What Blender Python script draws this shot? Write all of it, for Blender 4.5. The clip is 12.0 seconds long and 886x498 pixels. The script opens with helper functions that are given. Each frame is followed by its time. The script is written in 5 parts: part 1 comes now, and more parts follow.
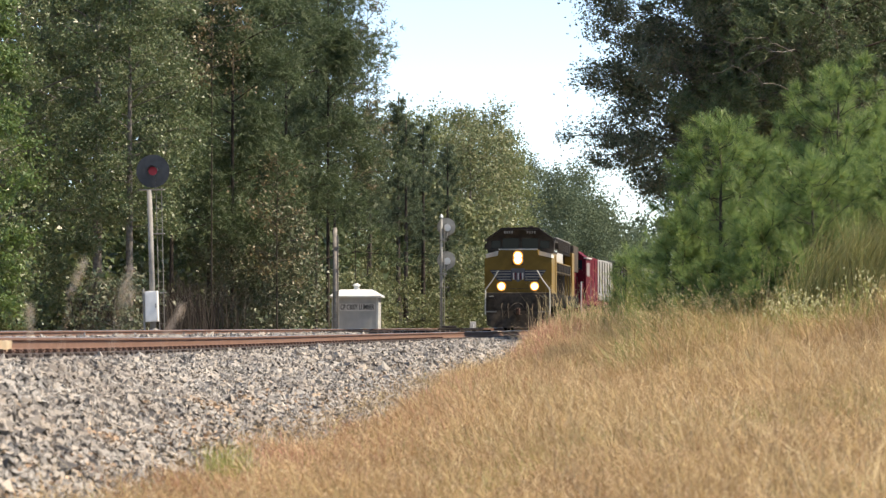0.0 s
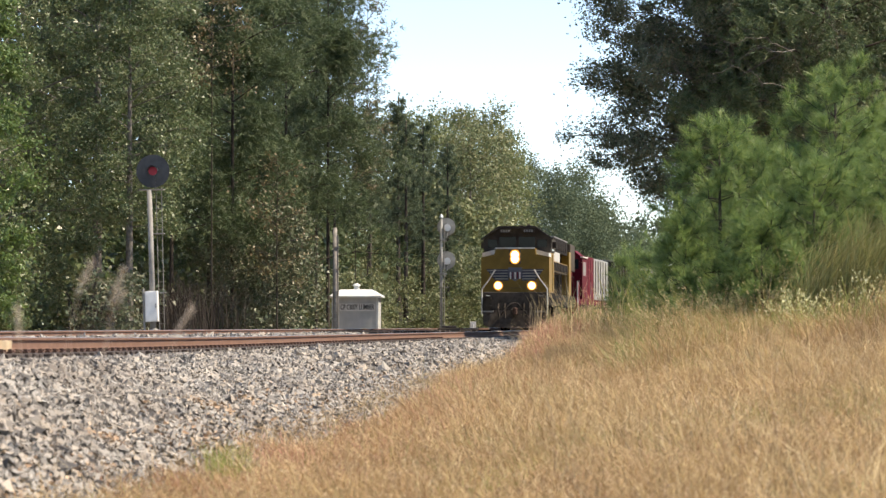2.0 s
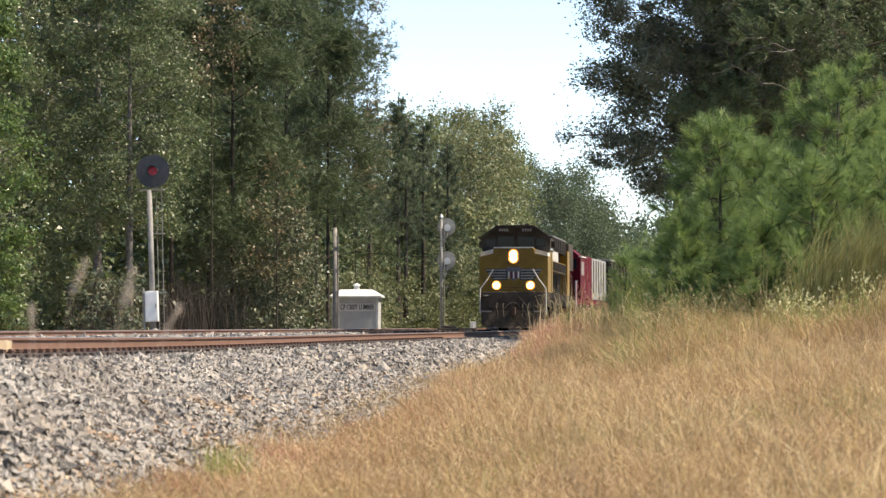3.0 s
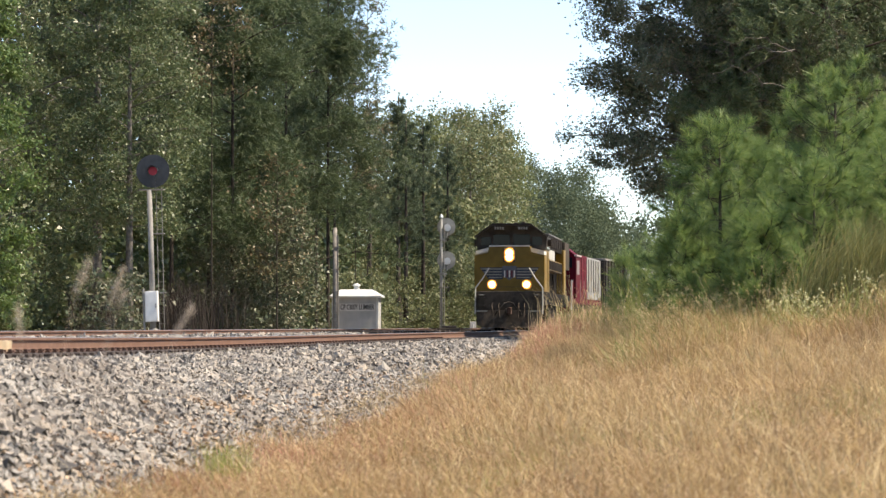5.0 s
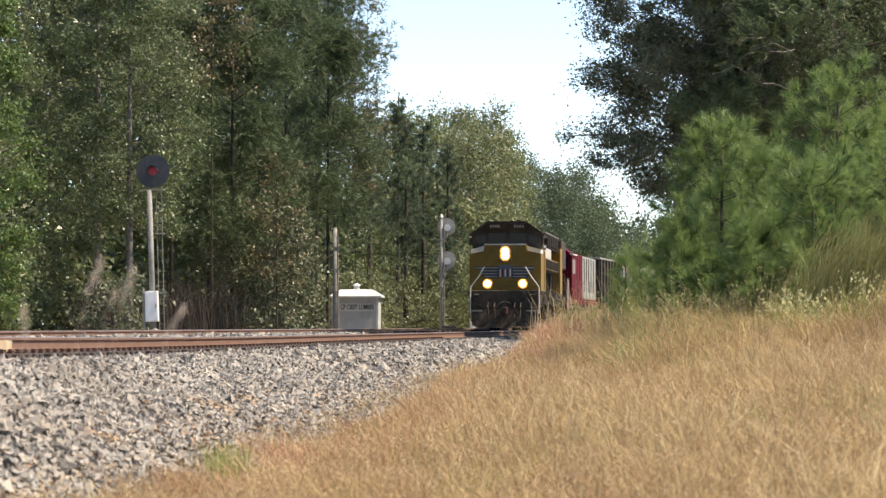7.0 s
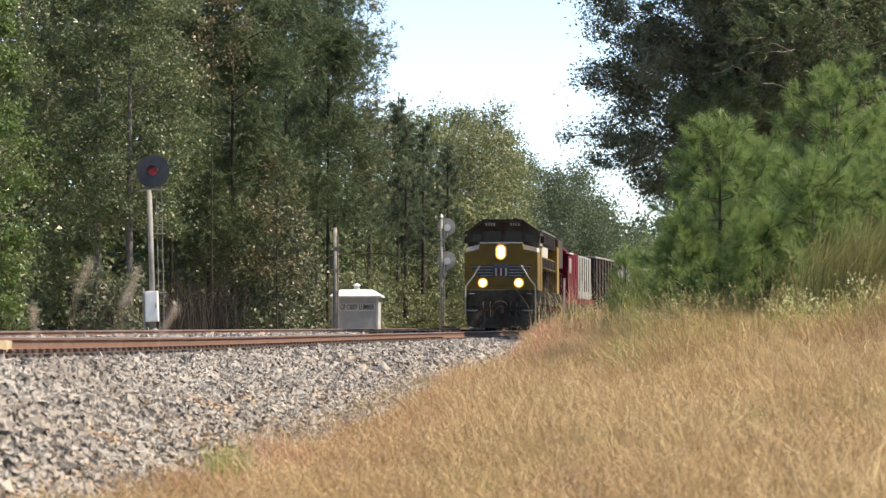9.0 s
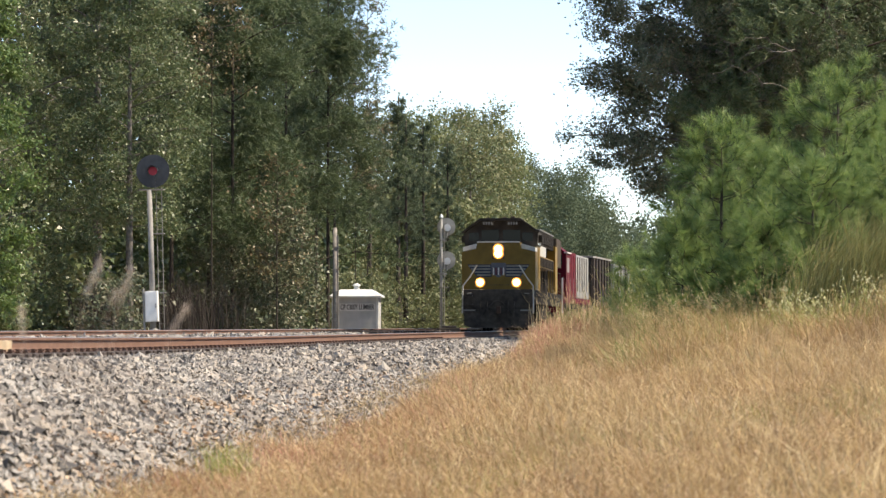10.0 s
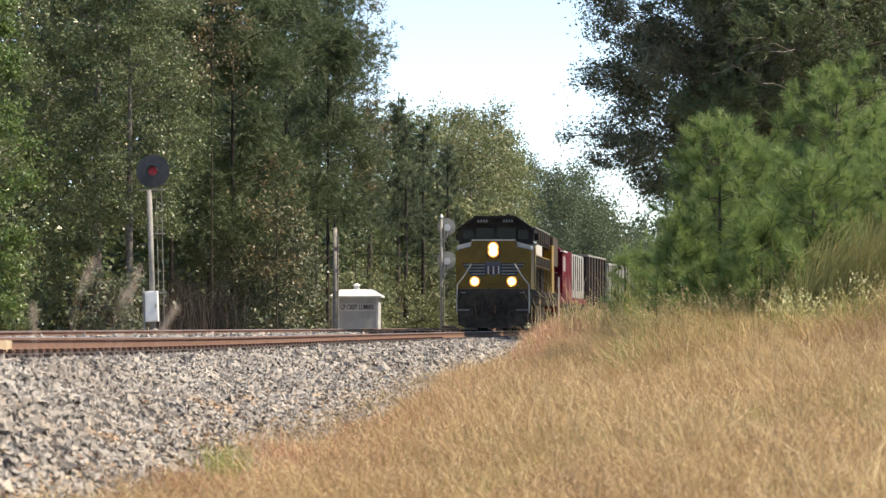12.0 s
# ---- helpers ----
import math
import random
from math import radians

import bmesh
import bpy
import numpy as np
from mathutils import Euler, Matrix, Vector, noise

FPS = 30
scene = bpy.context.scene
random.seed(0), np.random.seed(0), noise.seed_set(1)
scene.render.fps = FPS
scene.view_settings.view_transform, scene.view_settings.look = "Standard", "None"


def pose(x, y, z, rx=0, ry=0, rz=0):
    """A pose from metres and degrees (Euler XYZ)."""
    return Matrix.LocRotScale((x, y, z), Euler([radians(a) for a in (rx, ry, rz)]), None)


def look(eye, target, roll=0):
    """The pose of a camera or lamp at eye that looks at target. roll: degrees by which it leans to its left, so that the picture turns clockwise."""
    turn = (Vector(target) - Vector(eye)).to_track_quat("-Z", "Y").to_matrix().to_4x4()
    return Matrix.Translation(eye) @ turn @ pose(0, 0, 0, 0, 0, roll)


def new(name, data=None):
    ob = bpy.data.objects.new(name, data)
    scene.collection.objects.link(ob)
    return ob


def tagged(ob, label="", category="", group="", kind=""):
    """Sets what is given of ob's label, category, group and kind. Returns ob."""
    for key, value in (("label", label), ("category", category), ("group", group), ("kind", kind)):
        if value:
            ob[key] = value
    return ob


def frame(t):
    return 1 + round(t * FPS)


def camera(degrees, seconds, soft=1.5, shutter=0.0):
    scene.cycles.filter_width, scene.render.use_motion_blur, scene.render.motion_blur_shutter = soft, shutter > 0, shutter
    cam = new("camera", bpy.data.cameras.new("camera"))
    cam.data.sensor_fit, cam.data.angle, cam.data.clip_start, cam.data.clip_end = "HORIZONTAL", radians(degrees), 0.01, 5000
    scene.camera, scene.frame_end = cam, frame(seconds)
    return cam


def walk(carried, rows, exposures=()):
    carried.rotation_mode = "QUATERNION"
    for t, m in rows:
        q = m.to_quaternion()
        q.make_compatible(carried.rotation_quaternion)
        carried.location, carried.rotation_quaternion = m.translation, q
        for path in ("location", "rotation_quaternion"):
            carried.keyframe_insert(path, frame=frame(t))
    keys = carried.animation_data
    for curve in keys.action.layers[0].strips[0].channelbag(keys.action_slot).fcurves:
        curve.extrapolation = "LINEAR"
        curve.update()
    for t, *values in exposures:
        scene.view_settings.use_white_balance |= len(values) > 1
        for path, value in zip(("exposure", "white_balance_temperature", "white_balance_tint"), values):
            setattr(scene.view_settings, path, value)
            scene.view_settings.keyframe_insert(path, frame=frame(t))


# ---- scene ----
# Camera: a long lens on a tripod, low beside the line, looking along the track.
EYE = Vector((0.0, 0.0, 1.0))
cam = camera(17.0, 12.0, soft=1.42)
cam.data.dof.use_dof = True
cam.data.dof.focus_distance, cam.data.dof.aperture_fstop = 118.0, 5.8
CAM_POSE = pose(EYE.x, EYE.y, EYE.z, 91.496, 0, 0)
walk(cam, [(0.0, CAM_POSE), (12.0, CAM_POSE)], exposures=[(0.0, 0.95, 7450, 13), (12.0, 0.95, 7450, 13)])

# Daylight: a hazy sky and one sun, high to the right of the line.
SUN_ELEV, SUN_AZ = radians(53), radians(97)   # azimuth from +Y towards +X
world = bpy.data.worlds.new("sky")
scene.world = world
world.use_nodes = True
wn = world.node_tree.nodes
sky = wn.new("ShaderNodeTexSky")
sky.sky_type = "NISHITA"
sky.sun_disc = False
sky.altitude = 3600
sky.sun_elevation, sky.sun_rotation = SUN_ELEV, SUN_AZ
sky.air_density, sky.dust_density, sky.ozone_density = 1.0, 0.15, 1.4
wn["Background"].inputs["Strength"].default_value = 0.15
world.node_tree.links.new(sky.outputs[0], wn["Background"].inputs["Color"])
sun = new("sun", bpy.data.lights.new("sun", "SUN"))
sun.data.energy, sun.data.angle, sun.data.color = 4.45, radians(0.6), (1.0, 0.92, 0.79)
SUN_FROM = Vector((math.sin(SUN_AZ) * math.cos(SUN_ELEV), math.cos(SUN_AZ) * math.cos(SUN_ELEV), math.sin(SUN_ELEV)))
sun.matrix_world = look(SUN_FROM * 50, (0, 0, 0))


# ---- materials ----
def material(name, colours, rough=0.7, metal=0.0, scale=8.0, bump=0.15, island=False, obj=False,
             translucent=0.0, stain=None, fine=6.0, spec=0.4):
    """A node material: a ramp over noise, island or object randomness, stains at a second scale, fine relief."""
    m = bpy.data.materials.new(name)
    m.use_nodes = True
    nt = m.node_tree
    nd, ln = nt.nodes, nt.links
    bsdf = nd["Principled BSDF"]
    bsdf.inputs["Roughness"].default_value = rough
    bsdf.inputs["Metallic"].default_value = metal
    bsdf.inputs["Specular IOR Level"].default_value = spec
    co = nd.new("ShaderNodeTexCoord")
    no = nd.new("ShaderNodeTexNoise")
    no.inputs["Scale"].default_value = scale
    no.inputs["Detail"].default_value = 5
    ln.new(co.outputs["Object"], no.inputs["Vector"])
    ramp = nd.new("ShaderNodeValToRGB")
    el = ramp.color_ramp.elements
    n = len(colours)
    lo, hi = (0.0, 1.0) if island or obj else (0.32, 0.68)
    for i, c in enumerate(colours):
        e = el[i] if i < 2 else el.new(0.5)
        e.position = lo + (hi - lo) * i / max(1, n - 1)
        e.color = (*c, 1)
    if island:
        g = nd.new("ShaderNodeNewGeometry")
        ln.new(g.outputs["Random Per Island"], ramp.inputs[0])
    elif obj:
        g = nd.new("ShaderNodeObjectInfo")
        ln.new(g.outputs["Random"], ramp.inputs[0])
    else:
        ln.new(no.outputs["Fac"], ramp.inputs[0])
    col = ramp.outputs[0]
    big = nd.new("ShaderNodeTexNoise")
    big.inputs["Scale"].default_value = scale / fine
    big.inputs["Detail"].default_value = 3
    ln.new(co.outputs["Object"], big.inputs["Vector"])
    mix = nd.new("ShaderNodeMix")
    mix.data_type = "RGBA"
    sr = nd.new("ShaderNodeMapRange")
    sr.inputs["From Min"].default_value, sr.inputs["From Max"].default_value = 0.48, 0.7
    sr.inputs["To Max"].default_value = 0.6
    ln.new(big.outputs["Fac"], sr.inputs["Value"])
    ln.new(sr.outputs[0], mix.inputs[0])
    ln.new(col, mix.inputs[6])
    st = stain or tuple(v * 0.72 for v in colours[0])
    mix.inputs[7].default_value = (*st, 1)
    col = mix.outputs[2]
    ln.new(col, bsdf.inputs["Base Color"])
    if bump:
        b = nd.new("ShaderNodeBump")
        b.inputs["Strength"].default_value = bump
        b.inputs["Distance"].default_value = 0.02
        ln.new(no.outputs["Fac"], b.inputs["Height"])
        ln.new(b.outputs[0], bsdf.inputs["Normal"])
    if translucent:
        tr = nd.new("ShaderNodeBsdfTranslucent")
        ln.new(col, tr.inputs["Color"])
        ms = nd.new("ShaderNodeMixShader")
        ms.inputs[0].default_value = translucent
        ln.new(bsdf.outputs[0], ms.inputs[1])
        ln.new(tr.outputs[0], ms.inputs[2])
        ln.new(ms.outputs[0], nd["Material Output"].inputs["Surface"])
    return m


def glow(name, colour, strength):
    m = bpy.data.materials.new(name)
    m.use_nodes = True
    b = m.node_tree.nodes["Principled BSDF"]
    b.inputs["Base Color"].default_value = (*colour, 1)
    b.inputs["Emission Color"].default_value = (*colour, 1)
    b.inputs["Emission Strength"].default_value = strength
    return m


def glass(name, colour, rough=0.05):
    m = bpy.data.materials.new(name)
    m.use_nodes = True
    b = m.node_tree.nodes["Principled BSDF"]
    b.inputs["Base Color"].default_value = (*colour, 1)
    b.inputs["Roughness"].default_value = rough
    b.inputs["Specular IOR Level"].default_value = 0.12
    return m


M_SOIL = material("dry_soil", [(0.16, 0.11, 0.06), (0.26, 0.19, 0.10)], 0.95, scale=3, bump=0.4, stain=(0.10, 0.09, 0.04))
M_BEDSTONE = material("ballast_fines", [(0.11, 0.105, 0.097), (0.24, 0.225, 0.205)], 0.95, scale=30, bump=0.6)
M_STONE = material("granite_ballast", [(0.06, 0.058, 0.055), (0.19, 0.18, 0.165), (0.36, 0.345, 0.315), (0.70, 0.67, 0.61), (0.36, 0.31, 0.25)], 0.85, scale=25, bump=0.2, island=True, stain=(0.22, 0.19, 0.16), fine=60)
M_RUST = material("rusted_rail_steel", [(0.15, 0.085, 0.06), (0.22, 0.125, 0.085)], 0.75, 0.1, scale=14, bump=0.15, stain=(0.16, 0.085, 0.055))
M_RAILTOP = material("polished_rail_head", [(0.30, 0.26, 0.23), (0.42, 0.38, 0.35)], 0.35, 0.8, scale=20, bump=0.02)
# Pale orange steel: the sun glint on the joint bar is in the colour.
M_GLINT = material("glint_pale_steel", [(0.62, 0.46, 0.28), (0.82, 0.68, 0.48)], 0.4, 0.3, scale=12, bump=0.1)
M_TIE = material("creosoted_timber", [(0.035, 0.026, 0.022), (0.09, 0.07, 0.058)], 0.9, scale=18, bump=0.4)
M_CLIP = material("rusty_fastening", [(0.07, 0.045, 0.035), (0.13, 0.07, 0.05)], 0.8, 0.2, scale=30, bump=0.1)
M_BARK_PINE = material("pine_bark", [(0.03, 0.025, 0.021), (0.07, 0.056, 0.046)], 0.95, scale=9, bump=0.6)
M_BARK_GREY = material("grey_bark", [(0.09, 0.08, 0.07), (0.20, 0.18, 0.16)], 0.95, scale=9, bump=0.6)
M_LEAF_A = material("broad_leaf_green", [(0.062, 0.10, 0.040), (0.10, 0.142, 0.062), (0.145, 0.182, 0.085), (0.20, 0.22, 0.115)], 0.38, scale=0.5, bump=0, island=True, translucent=0.3, stain=(0.10, 0.14, 0.045), spec=0.5)
M_LEAF_C = material("broad_leaf_bright", [(0.075, 0.13, 0.04), (0.11, 0.175, 0.052), (0.16, 0.22, 0.07)], 0.4, scale=0.5, bump=0, island=True, translucent=0.35, stain=(0.12, 0.19, 0.05), spec=0.5)
M_LEAF_B = material("broad_leaf_olive", [(0.11, 0.145, 0.07), (0.15, 0.185, 0.088), (0.19, 0.215, 0.105), (0.24, 0.235, 0.12)], 0.5, scale=0.5, bump=0, island=True, translucent=0.3, stain=(0.13, 0.155, 0.055))
M_LEAF_D = material("oak_leaf_dark", [(0.08, 0.108, 0.065), (0.118, 0.15, 0.09), (0.155, 0.175, 0.11), (0.20, 0.185, 0.125)], 0.43, scale=0.5, bump=0, island=True, translucent=0.2, stain=(0.065, 0.085, 0.04))
M_LEAF_FAR = material("far_leaf", [(0.115, 0.15, 0.065), (0.155, 0.19, 0.08), (0.205, 0.22, 0.10)], 0.7, scale=0.2, bump=0, island=True, translucent=0.3, stain=(0.15, 0.18, 0.08))
# Needle green with the distance haze mixed into the colour.
M_PINE_HAZED = material("hazed_pine_needle", [(0.07, 0.105, 0.065), (0.095, 0.13, 0.078), (0.125, 0.155, 0.09)], 0.8, scale=0.2, bump=0, island=True, translucent=0.3, stain=(0.075, 0.11, 0.07))
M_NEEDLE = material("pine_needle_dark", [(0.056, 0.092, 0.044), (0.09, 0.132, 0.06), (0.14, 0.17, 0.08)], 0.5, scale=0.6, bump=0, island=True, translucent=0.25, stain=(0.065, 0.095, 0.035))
M_NEEDLE_Y = material("young_pine_needle", [(0.10, 0.175, 0.06), (0.175, 0.265, 0.082), (0.31, 0.38, 0.14)], 0.42, scale=1.2, bump=0, island=True, translucent=0.45, stain=(0.12, 0.205, 0.062))
M_GRASS = material("dry_grass_blade", [(0.21, 0.13, 0.07), (0.45, 0.32, 0.155), (0.59, 0.445, 0.215), (0.74, 0.59, 0.33), (0.40, 0.255, 0.14)], 0.75, scale=0.9, bump=0, island=True, translucent=0.3, stain=(0.32, 0.20, 0.12), fine=2.4)
M_GRASS_R = material("reddish_grass_blade", [(0.36, 0.16, 0.115), (0.49, 0.25, 0.175), (0.60, 0.37, 0.26)], 0.75, scale=0.9, bump=0, island=True, translucent=0.3)
M_GRASS_G = material("green_grass_blade", [(0.15, 0.19, 0.055), (0.29, 0.32, 0.11), (0.47, 0.43, 0.20)], 0.65, scale=0.9, bump=0, island=True, translucent=0.3)
M_SEED = material("feathery_seed_head", [(0.38, 0.23, 0.14), (0.53, 0.36, 0.21), (0.66, 0.49, 0.30), (0.74, 0.60, 0.40)], 0.8, scale=0.9, bump=0, island=True, translucent=0.35)
M_RANK = material("olive_rank_grass", [(0.12, 0.14, 0.045), (0.21, 0.215, 0.078), (0.31, 0.275, 0.115)], 0.7, scale=0.9, bump=0, island=True, translucent=0.3)
M_PLUME = material("pale_foxtail", [(0.50, 0.42, 0.34), (0.72, 0.64, 0.55)], 0.8, scale=3, bump=0, island=True, translucent=0.4)
M_STRAW = material("pale_straw", [(0.46, 0.345, 0.18), (0.74, 0.60, 0.36)], 0.75, scale=3, bump=0, island=True, translucent=0.3)
M_WEED = material("weed_green", [(0.24, 0.28, 0.075), (0.40, 0.42, 0.14)], 0.6, scale=2, bump=0, island=True, translucent=0.4)
M_FLOWER = material("pale_yellow_flower", [(0.55, 0.52, 0.22), (0.72, 0.70, 0.46)], 0.7, scale=5, bump=0, island=True, translucent=0.2)
M_YELLOW = material("armour_yellow_paint", [(0.185, 0.118, 0.024), (0.25, 0.158, 0.033)], 0.5, scale=2.5, bump=0.02, stain=(0.12, 0.08, 0.016), spec=0.2)
# Dirty grey and sooty black, both lifted to carry the haze over the train.
M_LOCOGREY = material("hazed_dirty_grey_paint", [(0.040, 0.035, 0.032), (0.082, 0.072, 0.064)], 0.65, scale=2.5, bump=0.03, spec=0.15)
M_BLACK = material("hazed_sooty_steel", [(0.048, 0.041, 0.035), (0.10, 0.084, 0.070)], 0.8, scale=5, bump=0.08, spec=0.1)
# A deeper black for running gear, frames and hood sides.
M_DEEPBLACK = material("deep_black_steel", [(0.012, 0.010, 0.009), (0.030, 0.025, 0.021)], 0.8, scale=5, bump=0.08, spec=0.1)
M_WHITE = material("weathered_white_paint", [(0.62, 0.61, 0.58), (0.78, 0.77, 0.74)], 0.5, scale=4, bump=0.02)
M_RED = material("faded_red_paint", [(0.085, 0.004, 0.011), (0.13, 0.007, 0.017)], 0.65, scale=2.5, bump=0.02, spec=0.12)
M_LIGHTGREY = material("light_grey_paint", [(0.20, 0.20, 0.19), (0.30, 0.30, 0.28)], 0.55, scale=3, bump=0.02)
M_SHED = material("galvanised_sheet", [(0.42, 0.43, 0.42), (0.52, 0.52, 0.50)], 0.6, 0.0, scale=2.5, bump=0.03)
M_SHEDTOP = material("bright_roof_sheet", [(0.62, 0.64, 0.64), (0.78, 0.79, 0.78)], 0.45, 0.2, scale=3, bump=0.03)
M_MAST = material("weathered_alu_mast", [(0.19, 0.182, 0.168), (0.28, 0.268, 0.245)], 0.7, 0.0, scale=6, bump=0.05)
M_DISC = material("black_signal_target", [(0.022, 0.026, 0.032), (0.04, 0.045, 0.052)], 0.6, scale=5, bump=0.02)
M_WOODPOST = material("silvered_timber", [(0.17, 0.16, 0.15), (0.30, 0.28, 0.26)], 0.9, scale=7, bump=0.3)
M_DARKTEXT = material("black_lettering", [(0.02, 0.02, 0.02), (0.03, 0.03, 0.03)], 0.6, bump=0)
M_BLUE = material("blue_enamel", [(0.09, 0.10, 0.13), (0.13, 0.14, 0.17)], 0.5, scale=5, bump=0)
M_COALCAR = material("weathered_brown_freight_paint", [(0.018, 0.014, 0.012), (0.04, 0.03, 0.026)], 0.75, scale=4, bump=0.08)
M_LAMP = glow("burning_headlamp", (1.0, 0.80, 0.46), 30.0)
# Two glowing colours for the discs that stand in for glare round the headlamps.
M_GLARE_IN = glow("inner_lamp_glare", (1.0, 0.62, 0.22), 3.0)
M_GLARE_OUT = glow("outer_lamp_glare", (0.85, 0.36, 0.07), 0.55)
M_NAVY = material("navy_blue_paint", [(0.020, 0.026, 0.05), (0.035, 0.042, 0.075)], 0.5, scale=4, bump=0)
M_REDLENS = glow("dim_red_lens", (0.26, 0.010, 0.03), 0.05)
M_LEAF_DRY = material("dry_oak_leaf", [(0.13, 0.10, 0.055), (0.21, 0.16, 0.09), (0.30, 0.25, 0.16), (0.13, 0.14, 0.06)], 0.38, scale=0.5, bump=0, island=True, translucent=0.2, stain=(0.12, 0.10, 0.05), spec=0.5)
M_LITTER = material("fallen_leaf", [(0.24, 0.14, 0.08), (0.42, 0.29, 0.18), (0.56, 0.45, 0.32)], 0.8, scale=3, bump=0, island=True)
M_WINDOW = glass("dark_cab_glass", (0.015, 0.018, 0.02))


# ---- mesh helpers ----
def part(name, bm, mat, parent=None, label="", smooth=False):
    """Links a bmesh as one mesh object under a thing or a part."""
    me = bpy.data.meshes.new(name)
    bm.to_mesh(me)
    bm.free()
    return linked(name, me, mat, parent, label, smooth)


def linked(name, me, mat, parent=None, label="", smooth=False):
    if not me.materials:
        me.materials.append(mat)
    if smooth:
        me.shade_smooth()
    ob = new(name, me)
    ob.parent = parent
    if label:
        tagged(ob, label)
    return ob


def thing(name, at=(0, 0, 0), label="", category="", group="", kind="", turn=0.0):
    ob = new(name)
    ob.matrix_basis = pose(*at, 0, 0, turn)
    return tagged(ob, label, category, group, kind)


def box(bm, x0, x1, y0, y1, z0, z1, bevel=0.0):
    r = bmesh.ops.create_cube(bm, size=1.0)
    vs = r["verts"]
    for v in vs:
        v.co = Vector((x0 + (v.co.x + 0.5) * (x1 - x0), y0 + (v.co.y + 0.5) * (y1 - y0), z0 + (v.co.z + 0.5) * (z1 - z0)))
    if bevel:
        es = list({e for v in vs for e in v.link_edges})
        bmesh.ops.bevel(bm, geom=es, offset=bevel, segments=2, affect="EDGES", profile=0.6)
    return bm


def boxed(x0, x1, y0, y1, z0, z1, bevel=0.0):
    return box(bmesh.new(), x0, x1, y0, y1, z0, z1, bevel)


def tube(bm, pts, r0, r1=None, sides=8):
    """A tapered round bar along points."""
    r1 = r0 if r1 is None else r1
    pts = [Vector(p) for p in pts]
    rings = []
    for i, p in enumerate(pts):
        d = (pts[min(i + 1, len(pts) - 1)] - pts[max(i - 1, 0)]).normalized()
        a = d.orthogonal().normalized()
        b = d.cross(a)
        r = r0 + (r1 - r0) * i / (len(pts) - 1)
        rings.append([bm.verts.new(p + r * (math.cos(t) * a + math.sin(t) * b)) for t in (2 * math.pi * k / sides for k in range(sides))])
    for ra, rb in zip(rings, rings[1:]):
        for k in range(sides):
            bm.faces.new((ra[k], ra[(k + 1) % sides], rb[(k + 1) % sides], rb[k]))
    bm.faces.new(rings[0][::-1])
    bm.faces.new(rings[-1])
    return bm


def prism(bm, outline, y0, y1, inset=1.0):
    """An outline of (x, z) pushed from y0 to y1."""
    a = [bm.verts.new((x, y0, z)) for x, z in outline]
    b = [bm.verts.new((x * inset, y1, z)) for x, z in outline]
    n = len(a)
    for i in range(n):
        bm.faces.new((a[i], a[(i + 1) % n], b[(i + 1) % n], b[i]))
    bm.faces.new(a[::-1])
    bm.faces.new(b)
    bmesh.ops.recalc_face_normals(bm, faces=bm.faces)
    return bm


def mesh_np(name, verts, faces):
    """A mesh from numpy vertices (n, 3) and equal-sided faces (m, k)."""
    me = bpy.data.meshes.new(name)
    m, k = faces.shape
    me.vertices.add(len(verts))
    me.vertices.foreach_set("co", np.ascontiguousarray(verts, dtype=np.float32).ravel())
    me.loops.add(m * k)
    me.loops.foreach_set("vertex_index", np.ascontiguousarray(faces, dtype=np.int32).ravel())
    me.polygons.add(m)
    me.polygons.foreach_set("loop_start", np.arange(0, m * k, k, dtype=np.int32))
    me.update(calc_edges=True)
    me.shade_flat()
    me.validate()
    return me


def unit(v):
    return v / np.maximum(np.linalg.norm(v, axis=-1, keepdims=True), 1e-9)


def leaf_mesh(name, rng, centres, size, up=0.35, slim=0.55):
    """Pointed leaves at the centres, turned at random."""
    n = len(centres)
    nrm = unit(rng.normal(size=(n, 3)) + np.array((0, 0, up)))
    a = unit(np.cross(nrm, rng.normal(size=(n, 3))))
    b = np.cross(nrm, a)
    s = size * rng.uniform(0.6, 1.35, (n, 1))
    v = np.stack([centres + a * s * 1.1, centres - a * s * 0.7 + b * s * slim * 1.25, centres - a * s * 0.7 - b * s * slim * 1.25], 1).reshape(-1, 3)
    return mesh_np(name, v, np.arange(3 * n).reshape(n, 3))


def needle_mesh(name, rng, tips, ways, count, length, width):
    """Tufts of thin needles at twig tips."""
    n = len(tips)
    c = np.repeat(tips, count, 0)
    w = np.repeat(ways, count, 0)
    d = unit(w * 0.75 + rng.normal(size=c.shape) * 0.62)
    l = length * rng.uniform(0.65, 1.15, (len(c), 1))
    c = c - w * rng.uniform(0, 0.5, (len(c), 1)) * length
    side = unit(np.cross(d, rng.normal(size=c.shape))) * width
    droop = np.zeros_like(c)
    droop[:, 2] = -0.12 * l[:, 0]
    v = np.stack([c - side, c + side, c + d * l + droop], 1).reshape(-1, 3)
    return mesh_np(name, v, np.arange(3 * len(c)).reshape(-1, 3))


